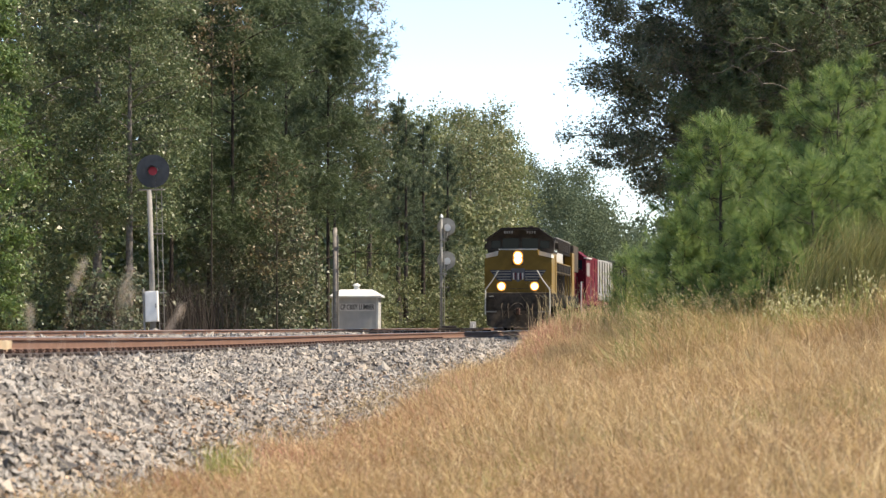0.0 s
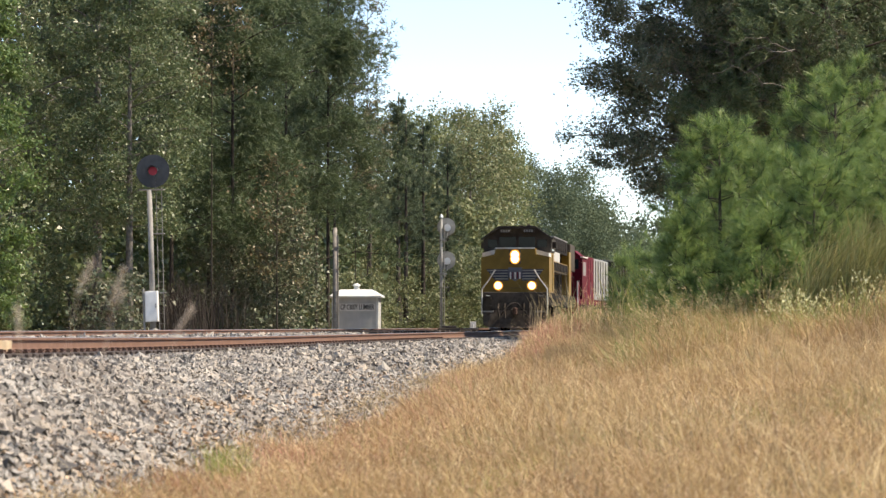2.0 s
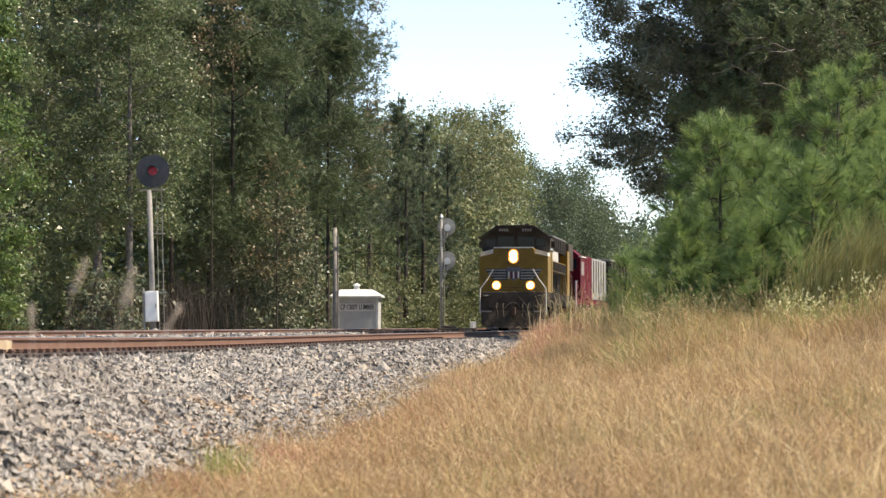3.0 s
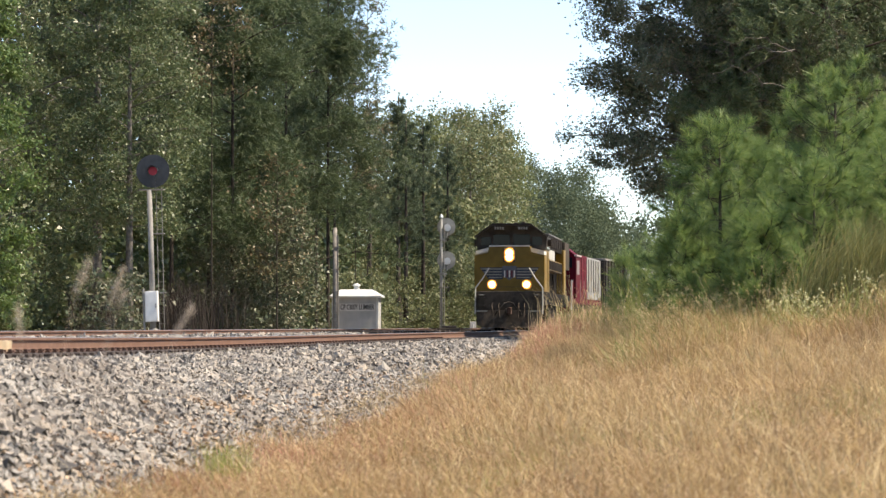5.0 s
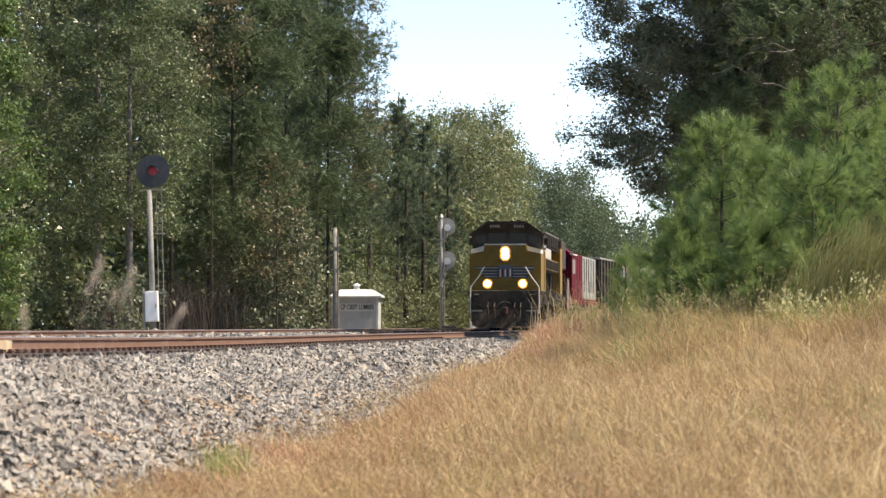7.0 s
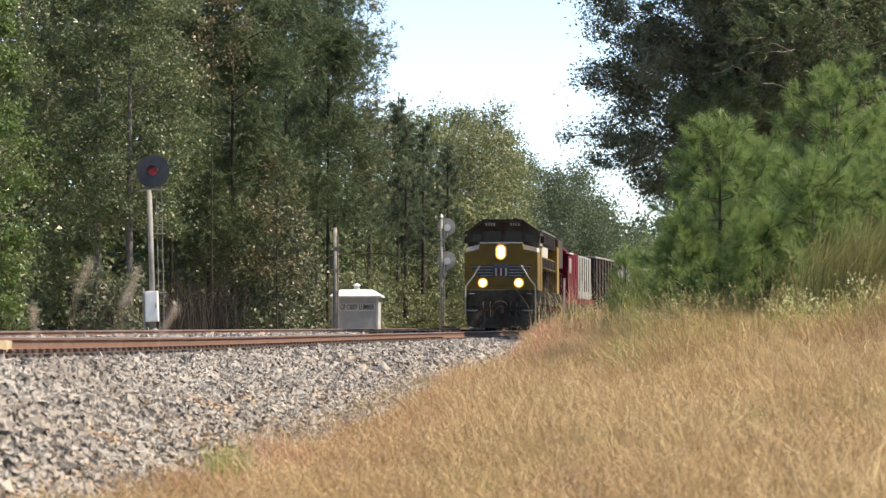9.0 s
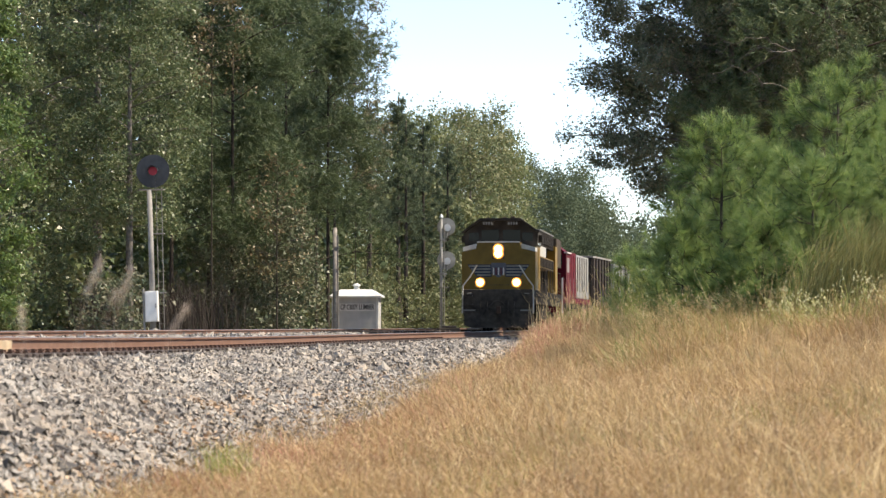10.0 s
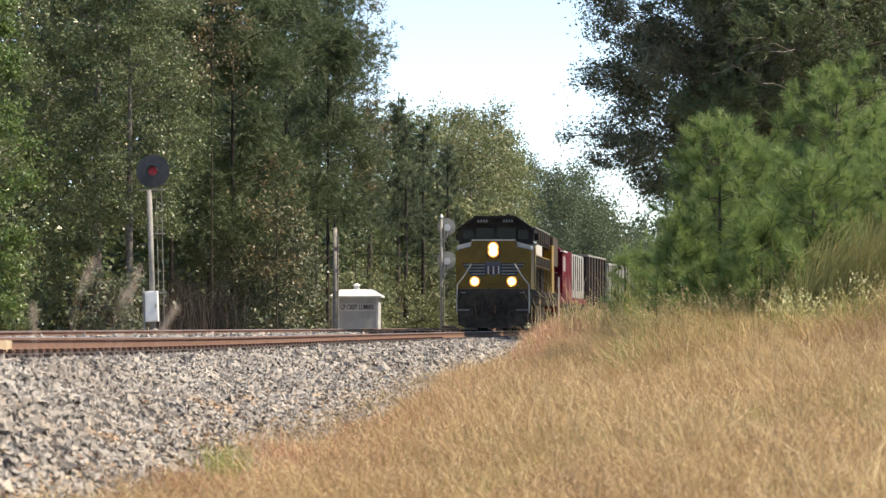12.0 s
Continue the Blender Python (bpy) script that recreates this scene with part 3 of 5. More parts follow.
def build_hut():
    t = thing("signal_hut", (-4.33, 146.0, 0.25), "grey sheet-metal signal equipment hut with a bright low roof", "equipment hut", turn=-3)
    part("body", boxed(-1.12, 1.12, 0, 2.2, 0, 2.2, 0.02), M_SHED, t, "plain grey sheet-metal body")
    bm = bmesh.new()
    e = [bm.verts.new(p) for p in ((-1.3, -0.2, 2.18), (1.3, -0.2, 2.18), (1.3, 2.4, 2.18), (-1.3, 2.4, 2.18))]
    g = [bm.verts.new(p) for p in ((-1.3, -0.2, 2.25), (1.3, -0.2, 2.25), (1.3, 2.4, 2.25), (-1.3, 2.4, 2.25))]
    h = [bm.verts.new(p) for p in ((-0.75, 0.6, 2.58), (0.75, 0.6, 2.58), (0.75, 1.6, 2.58), (-0.75, 1.6, 2.58))]
    for a, b in ((e, g), (g, h)):
        for k in range(4):
            bm.faces.new((a[k], a[(k + 1) % 4], b[(k + 1) % 4], b[k]))
    bm.faces.new(e[::-1])
    bm.faces.new(h)
    part("roof", bm, M_SHEDTOP, t, "bright hipped metal roof")
    bm = bmesh.new()
    bmesh.ops.create_cone(bm, cap_ends=True, segments=14, radius1=0.14, radius2=0.14, depth=0.22)
    vent = part("roof_vent", moved(bm, 0, 1.0, 2.66), M_SHEDTOP, t)
    bm = bmesh.new()
    bmesh.ops.create_cone(bm, cap_ends=True, segments=14, radius1=0.22, radius2=0.05, depth=0.12)
    part("vent_cap", moved(bm, 0, 1.0, 2.83), M_SHEDTOP, vent)
    for x0, x1 in ((-1.15, -1.05), (1.05, 1.15)):
        part("corner_post", boxed(x0, x1, -0.015, 0.1, 0, 2.19), M_SHEDTOP, t)
    board = part("name_board", boxed(-0.76, 0.98, -0.04, -0.012, 1.5, 1.87), M_WHITE, t, "pale name board with black capitals")
    cu = bpy.data.curves.new("lettering", "FONT")
    cu.body = "CP CB376 LUMBER"
    cu.size, cu.align_x, cu.align_y, cu.extrude, cu.offset = 0.34, "CENTER", "CENTER", 0.004, 0.008
    tmp = bpy.data.objects.new("lettering", cu)
    me = bpy.data.meshes.new_from_object(tmp)
    bpy.data.objects.remove(tmp)
    me.materials.clear()
    ob = linked("lettering", me, M_DARKTEXT, board, "black capital letters")
    ob.matrix_basis = pose(0.11, -0.046, 1.69, 90, 0, 0)
    w = max(v.co.x for v in me.vertices) - min(v.co.x for v in me.vertices)
    for v in me.vertices:
        v.co.x *= 1.66 / w


def build_pole():
    t = thing("timber_pole", (-4.36, 120.0, 0.3), "silver-grey weathered timber pole beside the line", "pole")
    part("post", tube(bmesh.new(), [(0, 0, 0), (0.0, 0, 2.2), (-0.02, 0, 4.7)], 0.13, 0.09, 12), M_WOODPOST, t, smooth=True)
    part("conduit", tube(bmesh.new(), [(0.13, -0.06, 0), (0.1, -0.05, 4.4)], 0.025, sides=6), M_MAST, t)
    for z in (1.2, 2.1, 3.0, 3.9):
        part("strap", boxed(-0.13, 0.15, -0.14, 0.1, z, z + 0.03), M_MAST, t)


def build_lineside():
    """Switch ties, a low switch machine and a small white marker beyond the second track."""
    t = thing("switch_machine", (0.25, 124.0, 0.74), "low dark track switch machine between the tracks", "switch machine")
    part("body", boxed(-0.45, 0.45, -0.3, 0.3, 0.0, 0.2, 0.03), M_BLACK, t)
    part("cover", boxed(-0.3, 0.32, -0.25, 0.25, 0.2, 0.29, 0.03), M_LOCOGREY, t)
    part("throw_rod", tube(bmesh.new(), [(-0.4, 0, 0.08), (-1.8, 0, 0.1)], 0.03, sides=6), M_CLIP, t)
    t = thing("marker_post", (1.68, 166.0, 0.55), "small white lineside marker with a dark top", "marker post")
    part("post", tube(bmesh.new(), [(0, 0, 0), (0, 0, 0.55)], 0.05, sides=8), M_WHITE, t)
    part("marker_plate", boxed(-0.17, 0.17, -0.03, 0.03, 0.3, 0.72, 0.02), M_WHITE, t)
    rng = random.Random(8)
    tim = bpy.data.meshes.new("switch_timber")
    bm = boxed(-2.2, 2.2, -0.12, 0.12, 0, 0.18, 0.015)
    bm.to_mesh(tim)
    bm.free()
    deck = thing("switch_timbers", (0, 0, 0), "row of dark creosoted switch timbers under the second track", "switch timbers", kind="structure")
    for i in range(75):
        y = 100 + i * 0.6
        ob = linked("switch_timber", tim, M_TIE, deck)
        ob.matrix_basis = pose(line_x(y) - 3.9 + rng.uniform(-0.15, 0.15), y, 0.655 + rng.uniform(0, 0.01), 0, 0, -5.6 + rng.uniform(-1, 1))


build_ground()
stones("ballast_stones", 0.24, 5.0, 20, 46, 78000, 0.047, 11)
stones("ballast_stones", 0.34, 5.0, 46, 135, 46000, 0.068, 12)
stones("ballast_stones", -8.0, -2.5, 36, 140, 26000, 0.062, 13, 0.0)
build_track("railway_track", 0.0, 0.81, 17, 330, "rusty main line track on grey ballast", crown)
build_track("railway_track", -4.5, 0.915, 17, 330, "rusty second track on grey ballast")
build_near_signal()
build_far_signal()
build_hut()
build_pole()
build_lineside()


# ---- the train ----
def wheelset(parent, y, gauge=0.72):
    w = thing("wheelset", (0, y, 0.53))
    w.parent = parent
    for s in (-1, 1):
        bm = bmesh.new()
        bmesh.ops.create_cone(bm, cap_ends=True, segments=28, radius1=0.53, radius2=0.53, depth=0.13)
        bmesh.ops.rotate(bm, verts=bm.verts, matrix=Matrix.Rotation(math.pi / 2, 3, "Y"))
        part("wheel", moved(bm, s * gauge, 0, 0), M_DEEPBLACK, w)
    part("axle", tube(bmesh.new(), [(-gauge, 0, 0), (gauge, 0, 0)], 0.09, sides=10), M_DEEPBLACK, w)
    return w


def bogie(parent, y, axles):
    for s in (-1, 1):
        bm = bmesh.new()
        box(bm, s * 1.0 - 0.09, s * 1.0 + 0.09, y - 2.3, y + 2.3, 0.5, 0.86, 0.04)
        for a in axles:
            box(bm, s * 1.05 - 0.12, s * 1.05 + 0.12, a - 0.25, a + 0.25, 0.36, 0.8, 0.04)
        part("truck_frame", bm, M_DEEPBLACK, parent)


def lamp(parent, x, y, z, r, twin=False):
    """A round headlamp, or two stacked in one housing, each ringed by glowing discs that paint the lens glare."""
    if twin:
        bm = boxed(-r * 2.2, r * 2.2, -0.06, 0.06, -r * 2.6, r * 2.6, 0.03)
    else:
        bm = disc(r * 2.1, 0.12, 28)
    bz = part("lamp_housing", bm, M_LOCOGREY if twin else M_BLACK, parent)
    bz.matrix_basis = pose(x, y, z)
    for h in ((-r * 0.8, r * 0.8) if twin else (0.0,)):
        part("glare_ring", disc(r * 1.95, 0.02, 28), M_GLARE_OUT, bz, "glowing orange ring painted as lamp glare").matrix_basis = pose(0, -0.062 - 0.004 * (h > 0), h)
        part("glare_disc", disc(r * 1.42, 0.02, 28), M_GLARE_IN, bz).matrix_basis = pose(0, -0.072 - 0.002 * (h > 0), h)
        part("lamp_lens", disc(r, 0.03, 28), M_LAMP, bz, "lit warm white lamp").matrix_basis = pose(0, -0.078, h)


def build_lead():
    """Lead diesel: yellow nose and sides, dark grey cab top, lamps lit. Front at y = 0, running towards -y."""
    t = thing("diesel_locomotive", (0, 0, 0), "yellow and dark grey freight diesel locomotive with its headlights lit", "locomotive", "train units")
    part("underframe", boxed(-1.5, 1.5, 0.9, 21.6, 1.18, 1.72, 0.03), M_DEEPBLACK, t)
    part("fuel_tank", boxed(-1.35, 1.35, 8.0, 13.5, 0.45, 1.2, 0.15), M_DEEPBLACK, t)
    part("side_sill", boxed(1.5, 1.56, 0.95, 21.5, 1.5, 1.78), M_DEEPBLACK, t)
    part("side_sill", boxed(-1.56, -1.5, 0.95, 21.5, 1.5, 1.78), M_YELLOW, t)
    # front plate, snow plough, coupler
    part("front_plate", boxed(-1.55, 1.55, 0.72, 0.9, 0.95, 1.8, 0.03), M_BLACK, t)
    bm = bmesh.new()
    prism(bm, [(-1.5, 0.95), (-1.45, 0.25), (-1.15, 0.12), (1.15, 0.12), (1.45, 0.25), (1.5, 0.95)], 0.6, 0.8)
    for v in bm.verts:
        if v.co.z < 0.5:
            v.co.y -= 0.22 - 0.1 * abs(v.co.x)
    part("plough", bm, M_BLACK, t)
    coupler = part("coupler", boxed(-0.12, 0.12, 0.0, 0.8, 0.78, 1.0, 0.03), M_BLACK, t)
    part("knuckle", boxed(-0.02, 0.17, -0.12, 0.1, 0.74, 1.06, 0.04), M_CLIP, coupler)
    bm = tube(bmesh.new(), [(-0.62, 0.55, 0.72), (-0.5, 0.4, 0.9), (-0.2, 0.5, 1.24), (0, 0.55, 1.3), (0.2, 0.5, 1.24), (0.5, 0.4, 0.9), (0.62, 0.55, 0.72)], 0.028, sides=8)
    part("cut_lever", bm, M_LOCOGREY, t)
    for x in (-0.75, -0.45, 0.45, 0.72):
        part("air_hose", tube(bmesh.new(), [(x, 0.7, 1.25), (x, 0.45, 1.05), (x * 0.95, 0.42, 0.6)], 0.035, sides=6), M_BLACK, t)
    for s in (-1, 1):
        for i in range(4):
            part("step", boxed(*sorted((s * 1.1, s * 1.5)), 0.55, 0.95, 0.42 + 0.36 * i, 0.46 + 0.36 * i), M_LOCOGREY, t)
        part("step_edge", boxed(*sorted((s * 0.98, s * 1.5)), 0.5, 0.56, 0.86, 0.92), M_LIGHTGREY, t)
        bm = tube(bmesh.new(), [(s * 0.92, 0.72, 2.85), (s * 1.2, 0.7, 2.38), (s * 1.53, 0.68, 1.95), (s * 1.54, 0.66, 1.2), (s * 1.54, 0.62, 0.75)], 0.032, sides=8)
        part("handrail", bm, M_SHED, t, "pale painted handrail")
        part("grab_iron", tube(bmesh.new(), [(s * 1.15, 0.68, 1.62), (s * 1.35, 0.68, 1.62)], 0.022, sides=6), M_LIGHTGREY, t)
    # nose with its chamfered top
    nose = part("nose", prism(bmesh.new(), [(-1.6, 1.78), (1.6, 1.78), (1.6, 3.42), (0.98, 3.56), (0.92, 3.86), (-0.92, 3.86), (-0.98, 3.56), (-1.6, 3.42)], 0.95, 2.75), M_YELLOW, t, "dusty yellow nose")
    part("nose_trim", boxed(-0.93, 0.93, 0.93, 0.98, 3.83, 3.89), M_WHITE, nose)
    for s in (-1, 1):
        part("corner_panel", prism(bmesh.new(), [(s * 0.99, 3.59), (s * 1.57, 3.46), (s * 1.57, 3.64), (s * 0.96, 3.8)], 1.2, 2.7), M_WHITE, nose, "pale corner panel beside the windscreen")
        part("wing_panel", prism(bmesh.new(), [(s * 0.3, 2.88), (s * 1.36, 2.88), (s * 0.95, 2.34), (s * 0.3, 2.34)], 0.938, 0.9495), M_NAVY, nose, "navy wing panel")
        for k in range(4):
            part("wing_stripe", boxed(*sorted((s * 0.35, s * (1.3 - 0.12 * k))), 0.926, 0.937, 2.78 - 0.13 * k, 2.84 - 0.13 * k), M_LIGHTGREY, nose, "silver wing stripe")
    part("emblem", prism(bmesh.new(), [(-0.32, 2.95), (-0.3, 2.5), (0, 2.3), (0.3, 2.5), (0.32, 2.95)], 0.925, 0.949), M_BLUE, nose, "blue shield-shaped emblem")
    for k in range(5):
        part("emblem_stripe", boxed(-0.24 + 0.11 * k, -0.19 + 0.11 * k, 0.915, 0.924, 2.42, 2.74), M_RED if k % 2 else M_WHITE, nose)
    part("nose_door_seam", boxed(-0.5, 0.5, 0.94, 0.949, 1.98, 2.0), M_BLACK, nose)
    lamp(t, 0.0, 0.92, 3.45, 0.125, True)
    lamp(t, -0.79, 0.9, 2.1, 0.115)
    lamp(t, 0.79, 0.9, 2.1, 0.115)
    # cab
    part("cab_lower", prism(bmesh.new(), [(-1.55, 1.78), (1.55, 1.78), (1.55, 3.9), (-1.55, 3.9)], 2.5, 4.9), M_YELLOW, t)
    cab = part("cab_top", prism(bmesh.new(), [(-1.58, 3.72), (1.58, 3.72), (1.63, 4.3), (0.86, 4.87), (-0.86, 4.87), (-1.63, 4.3)], 2.3, 5.0), M_LOCOGREY, t, "dirty dark grey cab top")
    part("visor", prism(bmesh.new(), [(-1.7, 4.27), (-0.88, 4.83), (0.88, 4.83), (1.7, 4.27), (1.7, 4.34), (0.88, 4.93), (-0.88, 4.93), (-1.7, 4.34)], 1.95, 2.6), M_LOCOGREY, cab)
    for x0, x1 in ((-1.4, -0.95), (-0.85, -0.08), (0.08, 0.85), (0.95, 1.4)):
        part("windscreen", boxed(x0, x1, 2.27, 2.298, 3.93, 4.3 if abs(x0) > 0.9 or abs(x1) > 0.9 else 4.42), M_WINDOW, cab, "dark cab window")
    for s in (-1, 1):
        nb = part("number_board", boxed(*sorted((s * 0.28, s * 0.82)), 1.9, 1.95, 4.6, 4.8), M_BLACK, cab, "number board with pale bars")
        for k in range(4):
            part("digit_bar", boxed(*sorted((s * (0.34 + 0.115 * k), s * (0.41 + 0.115 * k))), 1.885, 1.899, 4.64, 4.76), M_LIGHTGREY, nb)
    for x, h in ((-0.6, 0.1), (0.15, 0.12), (0.5, 0.16), (0.68, 0.1)):
        part("roof_aerial", boxed(x - 0.09, x + 0.09, 2.6, 3.0, 4.87, 4.87 + h, 0.02), M_BLACK, cab)
    for s in (-1, 1):
        part("side_window", boxed(*sorted((s * 1.575, s * 1.592)), 3.0, 4.5, 3.8, 4.2), M_WINDOW, cab)
        part("mirror", boxed(*sorted((s * 1.62, s * 1.78)), 2.9, 2.95, 3.9, 4.2), M_BLACK, cab)
    # long hood: upper housings at full width over a narrower lower hood
    part("hood", boxed(-1.0, 1.0, 5.0, 21.2, 1.78, 4.3, 0.05), M_DEEPBLACK, t)
    up = part("equipment_housing", boxed(-1.5, 1.5, 5.3, 15.6, 3.82, 4.52, 0.04), M_DEEPBLACK, t, "grey upper hood housing")
    for i in range(7):
        part("air_grille", boxed(1.5, 1.525, 5.6 + 1.42 * i, 6.8 + 1.42 * i, 3.95, 4.4), M_DEEPBLACK, up)
    part("roof_rail", boxed(1.38, 1.53, 5.3, 15.6, 4.52, 4.56), M_LIGHTGREY, up)
    part("white_band", boxed(-1.51, 1.51, 5.3, 9.8, 3.36, 3.82), M_SHED, t, "sunlit pale side panel")
    part("yellow_band", boxed(-1.5, 1.5, 5.3, 15.6, 2.86, 3.36), M_YELLOW, t)
    # Dark panels added over most of the yellow band in place of shade.
    for i in range(9):
        part("shade_panel", boxed(1.5, 1.54, 5.4 + 1.13 * i, 6.35 + 1.13 * i, 2.9, 3.3), M_DEEPBLACK, t)
    part("cab_door", boxed(1.55, 1.575, 3.9, 4.7, 1.85, 3.6, 0.01), M_YELLOW, t)
    for i in range(8):
        part("hood_door", boxed(1.0, 1.03, 5.3 + 1.3 * i, 6.45 + 1.3 * i, 1.9, 2.84), M_DEEPBLACK, t)
    part("end_post", boxed(1.2, 1.6, 15.62, 17.3, 1.78, 4.05, 0.02), M_YELLOW, t)
    part("radiator_housing", boxed(-1.55, 1.55, 17.5, 21.3, 3.1, 4.5, 0.05), M_BLACK, t, "sooty black flared radiator housing")
    part("exhaust_stack", boxed(-0.35, 0.35, 11.5, 13.0, 4.5, 4.68, 0.04), M_BLACK, t)
    for y in (3.2, 5.2, 7.2, 9.2, 11.2, 13.2, 15.2, 17.2, 19.2, 21.2):
        part("stanchion", tube(bmesh.new(), [(1.5, y, 1.75), (1.5, y, 2.85)], 0.016, sides=6), M_LOCOGREY, t)
    part("walkway_rail", tube(bmesh.new(), [(1.5, 5.0, 2.83), (1.5, 21.4, 2.83)], 0.016, sides=6), M_LOCOGREY, t)
    bogie(t, 4.2, (2.4, 4.2, 6.0))
    bogie(t, 17.8, (16.0, 17.8, 19.6))
    return t, [wheelset(t, y) for y in (2.4, 4.2, 6.0, 16.0, 17.8, 19.6)]


def build_red():
    t = thing("diesel_locomotive", (0, 0, 0), "red diesel locomotive with a light grey long hood, coupled second", "locomotive", "train units")
    part("underframe", boxed(-1.5, 1.5, 0.5, 18.2, 1.1, 1.6, 0.03), M_DEEPBLACK, t)
    part("front_plate", boxed(-1.5, 1.5, 0.35, 0.5, 0.9, 1.7, 0.03), M_RED, t)
    part("fuel_tank", boxed(-1.3, 1.3, 6.5, 11.5, 0.45, 1.1, 0.15), M_DEEPBLACK, t)
    nose = part("nose", boxed(-0.95, 0.95, 1.2, 3.2, 1.62, 3.25, 0.1), M_RED, t, "red short hood")
    part("nose_grab", tube(bmesh.new(), [(0.8, 1.17, 1.8), (0.8, 1.12, 3.0)], 0.02, sides=6), M_WHITE, nose)
    cab = part("cab", prism(bmesh.new(), [(-1.5, 1.62), (1.5, 1.62), (1.5, 3.98), (1.0, 4.4), (-1.0, 4.4), (-1.5, 3.98)], 3.0, 5.2), M_RED, t, "red cab")
    for x0, x1 in ((-1.3, -0.2), (0.2, 1.3)):
        part("windscreen", boxed(x0, x1, 2.97, 2.998, 3.35, 3.9), M_WINDOW, cab)
    part("cab_roof_edge", boxed(1.4, 1.58, 2.9, 5.3, 3.98, 4.04), M_WHITE, cab)
    part("side_window", boxed(1.5, 1.52, 3.4, 4.7, 3.0, 3.75), M_LIGHTGREY, cab, "light grey cab side window")
    part("hood", boxed(-1.15, 1.15, 5.2, 18.0, 1.62, 4.15, 0.06), M_LIGHTGREY, t, "light grey long hood")
    part("hood_side", boxed(1.15, 1.47, 5.3, 9.4, 1.7, 4.1, 0.05), M_RED, t, "red hood side")
    part("hood_side", boxed(1.15, 1.45, 9.5, 17.8, 1.7, 4.05, 0.05), M_LIGHTGREY, t, "light grey hood side")
    for i in range(8):
        part("hood_seam", boxed(1.45, 1.482, 6.2 + 1.4 * i, 6.28 + 1.4 * i, 2.1, 3.95), M_DEEPBLACK, t)
    for i in range(3):
        part("roof_fan", boxed(-0.6, 0.6, 9.0 + 2.6 * i, 10.4 + 2.6 * i, 4.15, 4.32, 0.05), M_BLACK, t)
    part("side_sill", boxed(1.5, 1.56, 0.5, 18.2, 1.4, 1.68), M_RED, t)
    part("step_well", boxed(1.2, 1.54, 0.5, 1.3, 0.45, 2.6, 0.02), M_RED, t, "red step well with white edges")
    part("step_edge", boxed(1.5, 1.56, 0.42, 0.5, 0.4, 2.65), M_WHITE, t)
    for y in (1.5, 5.4, 7.4, 9.4, 11.4, 13.4, 15.4, 17.4):
        part("stanchion", tube(bmesh.new(), [(1.5, y, 1.6), (1.5, y, 2.7)], 0.014, sides=6), M_LIGHTGREY, t)
    bogie(t, 3.6, (2.3, 4.9))
    bogie(t, 14.8, (13.5, 16.1))
    return t, [wheelset(t, y) for y in (2.3, 4.9, 13.5, 16.1)]


def build_car(light, length):
    """A ribbed freight car of that length over its body."""
    t = thing("freight_car", (0, 0, 0), "weathered dark brown freight car behind the locomotives" if not light else "pale grey covered hopper car in the train", "freight car", "train units")
    m = M_LIGHTGREY if light else M_COALCAR
    top = 3.9 if light else 4.15
    end = length + 0.5
    part("body", boxed(-1.5, 1.5, 0.5, end, 1.2, top, 0.06), m, t)
    y = 0.6
    while y < end:
        part("side_rib", boxed(1.5, 1.58, y, y + 0.15, 1.2, top - 0.05), m, t)
        y += 1.45
    for x in (-1.1, -0.4, 0.4, 1.1):
        part("end_rib", boxed(x - 0.06, x + 0.06, 0.42, 0.5, 1.2, top - 0.05), m, t)
    part("top_rail", boxed(-1.56, 1.56, 0.44, end + 0.06, top - 0.05, top + 0.07, 0.02), M_MAST if not light else m, t)
    part("centre_sill", boxed(-0.3, 0.3, -0.2, end + 0.7, 0.85, 1.2), M_BLACK, t)
    a, b = 2.4, end - 1.9
    bogie(t, a, (a - 0.9, a + 0.9))
    bogie(t, b, (b - 0.9, b + 0.9))
    return t, [wheelset(t, y) for y in (a - 0.9, a + 0.9, b - 0.9, b + 0.9)]


LEAD, LEAD_WHEELS = build_lead()
SECOND, SECOND_WHEELS = build_red()
CAR_A, CAR_A_WHEELS = build_car(False, 9.5)
CAR_B, CAR_B_WHEELS = build_car(True, 15.0)


# ---- trees ----
def gz(x, y):
    return float(ground_z(np.array(x), np.array(y)))


def woods(name, x0, x1, y0, y1, top, count, size, mat, seed, label, low=0.0, gap=2.2):
    """Far woods: leaf masses in a deep belt with an uneven top, and their stems."""
    rng = np.random.default_rng(seed)
    n = max(14, int((x1 - x0) / gap))
    cx = rng.uniform(x0, x1, n)
    cy = rng.uniform(y0, y1, n)
    h = top * rng.uniform(0.72, 1.05, n)
    r = rng.uniform(1.4, 2.6, n) * top / 17
    per = count // n
    allc = []
    for i in range(n):
        k = 26
        f = rng.uniform(0.02, 1, k)
        a = rng.uniform(0, 6.28, k)
        rr = r[i] * (1.15 - 0.85 * f ** 2)
        cc = np.stack([cx[i] + np.cos(a) * rr, cy[i] + np.sin(a) * rr, low + 0.5 + h[i] * f * 0.96], -1)
        j = rng.integers(0, k, per)
        allc.append(cc[j] + rng.normal(size=(per, 3)) * np.array((0.75, 0.75, 0.6)) * top / 17)
    ob = linked(name, leaf_mesh(name, rng, np.concatenate(allc), size), mat)
    return tagged(ob, label, "woods", kind="stuff")


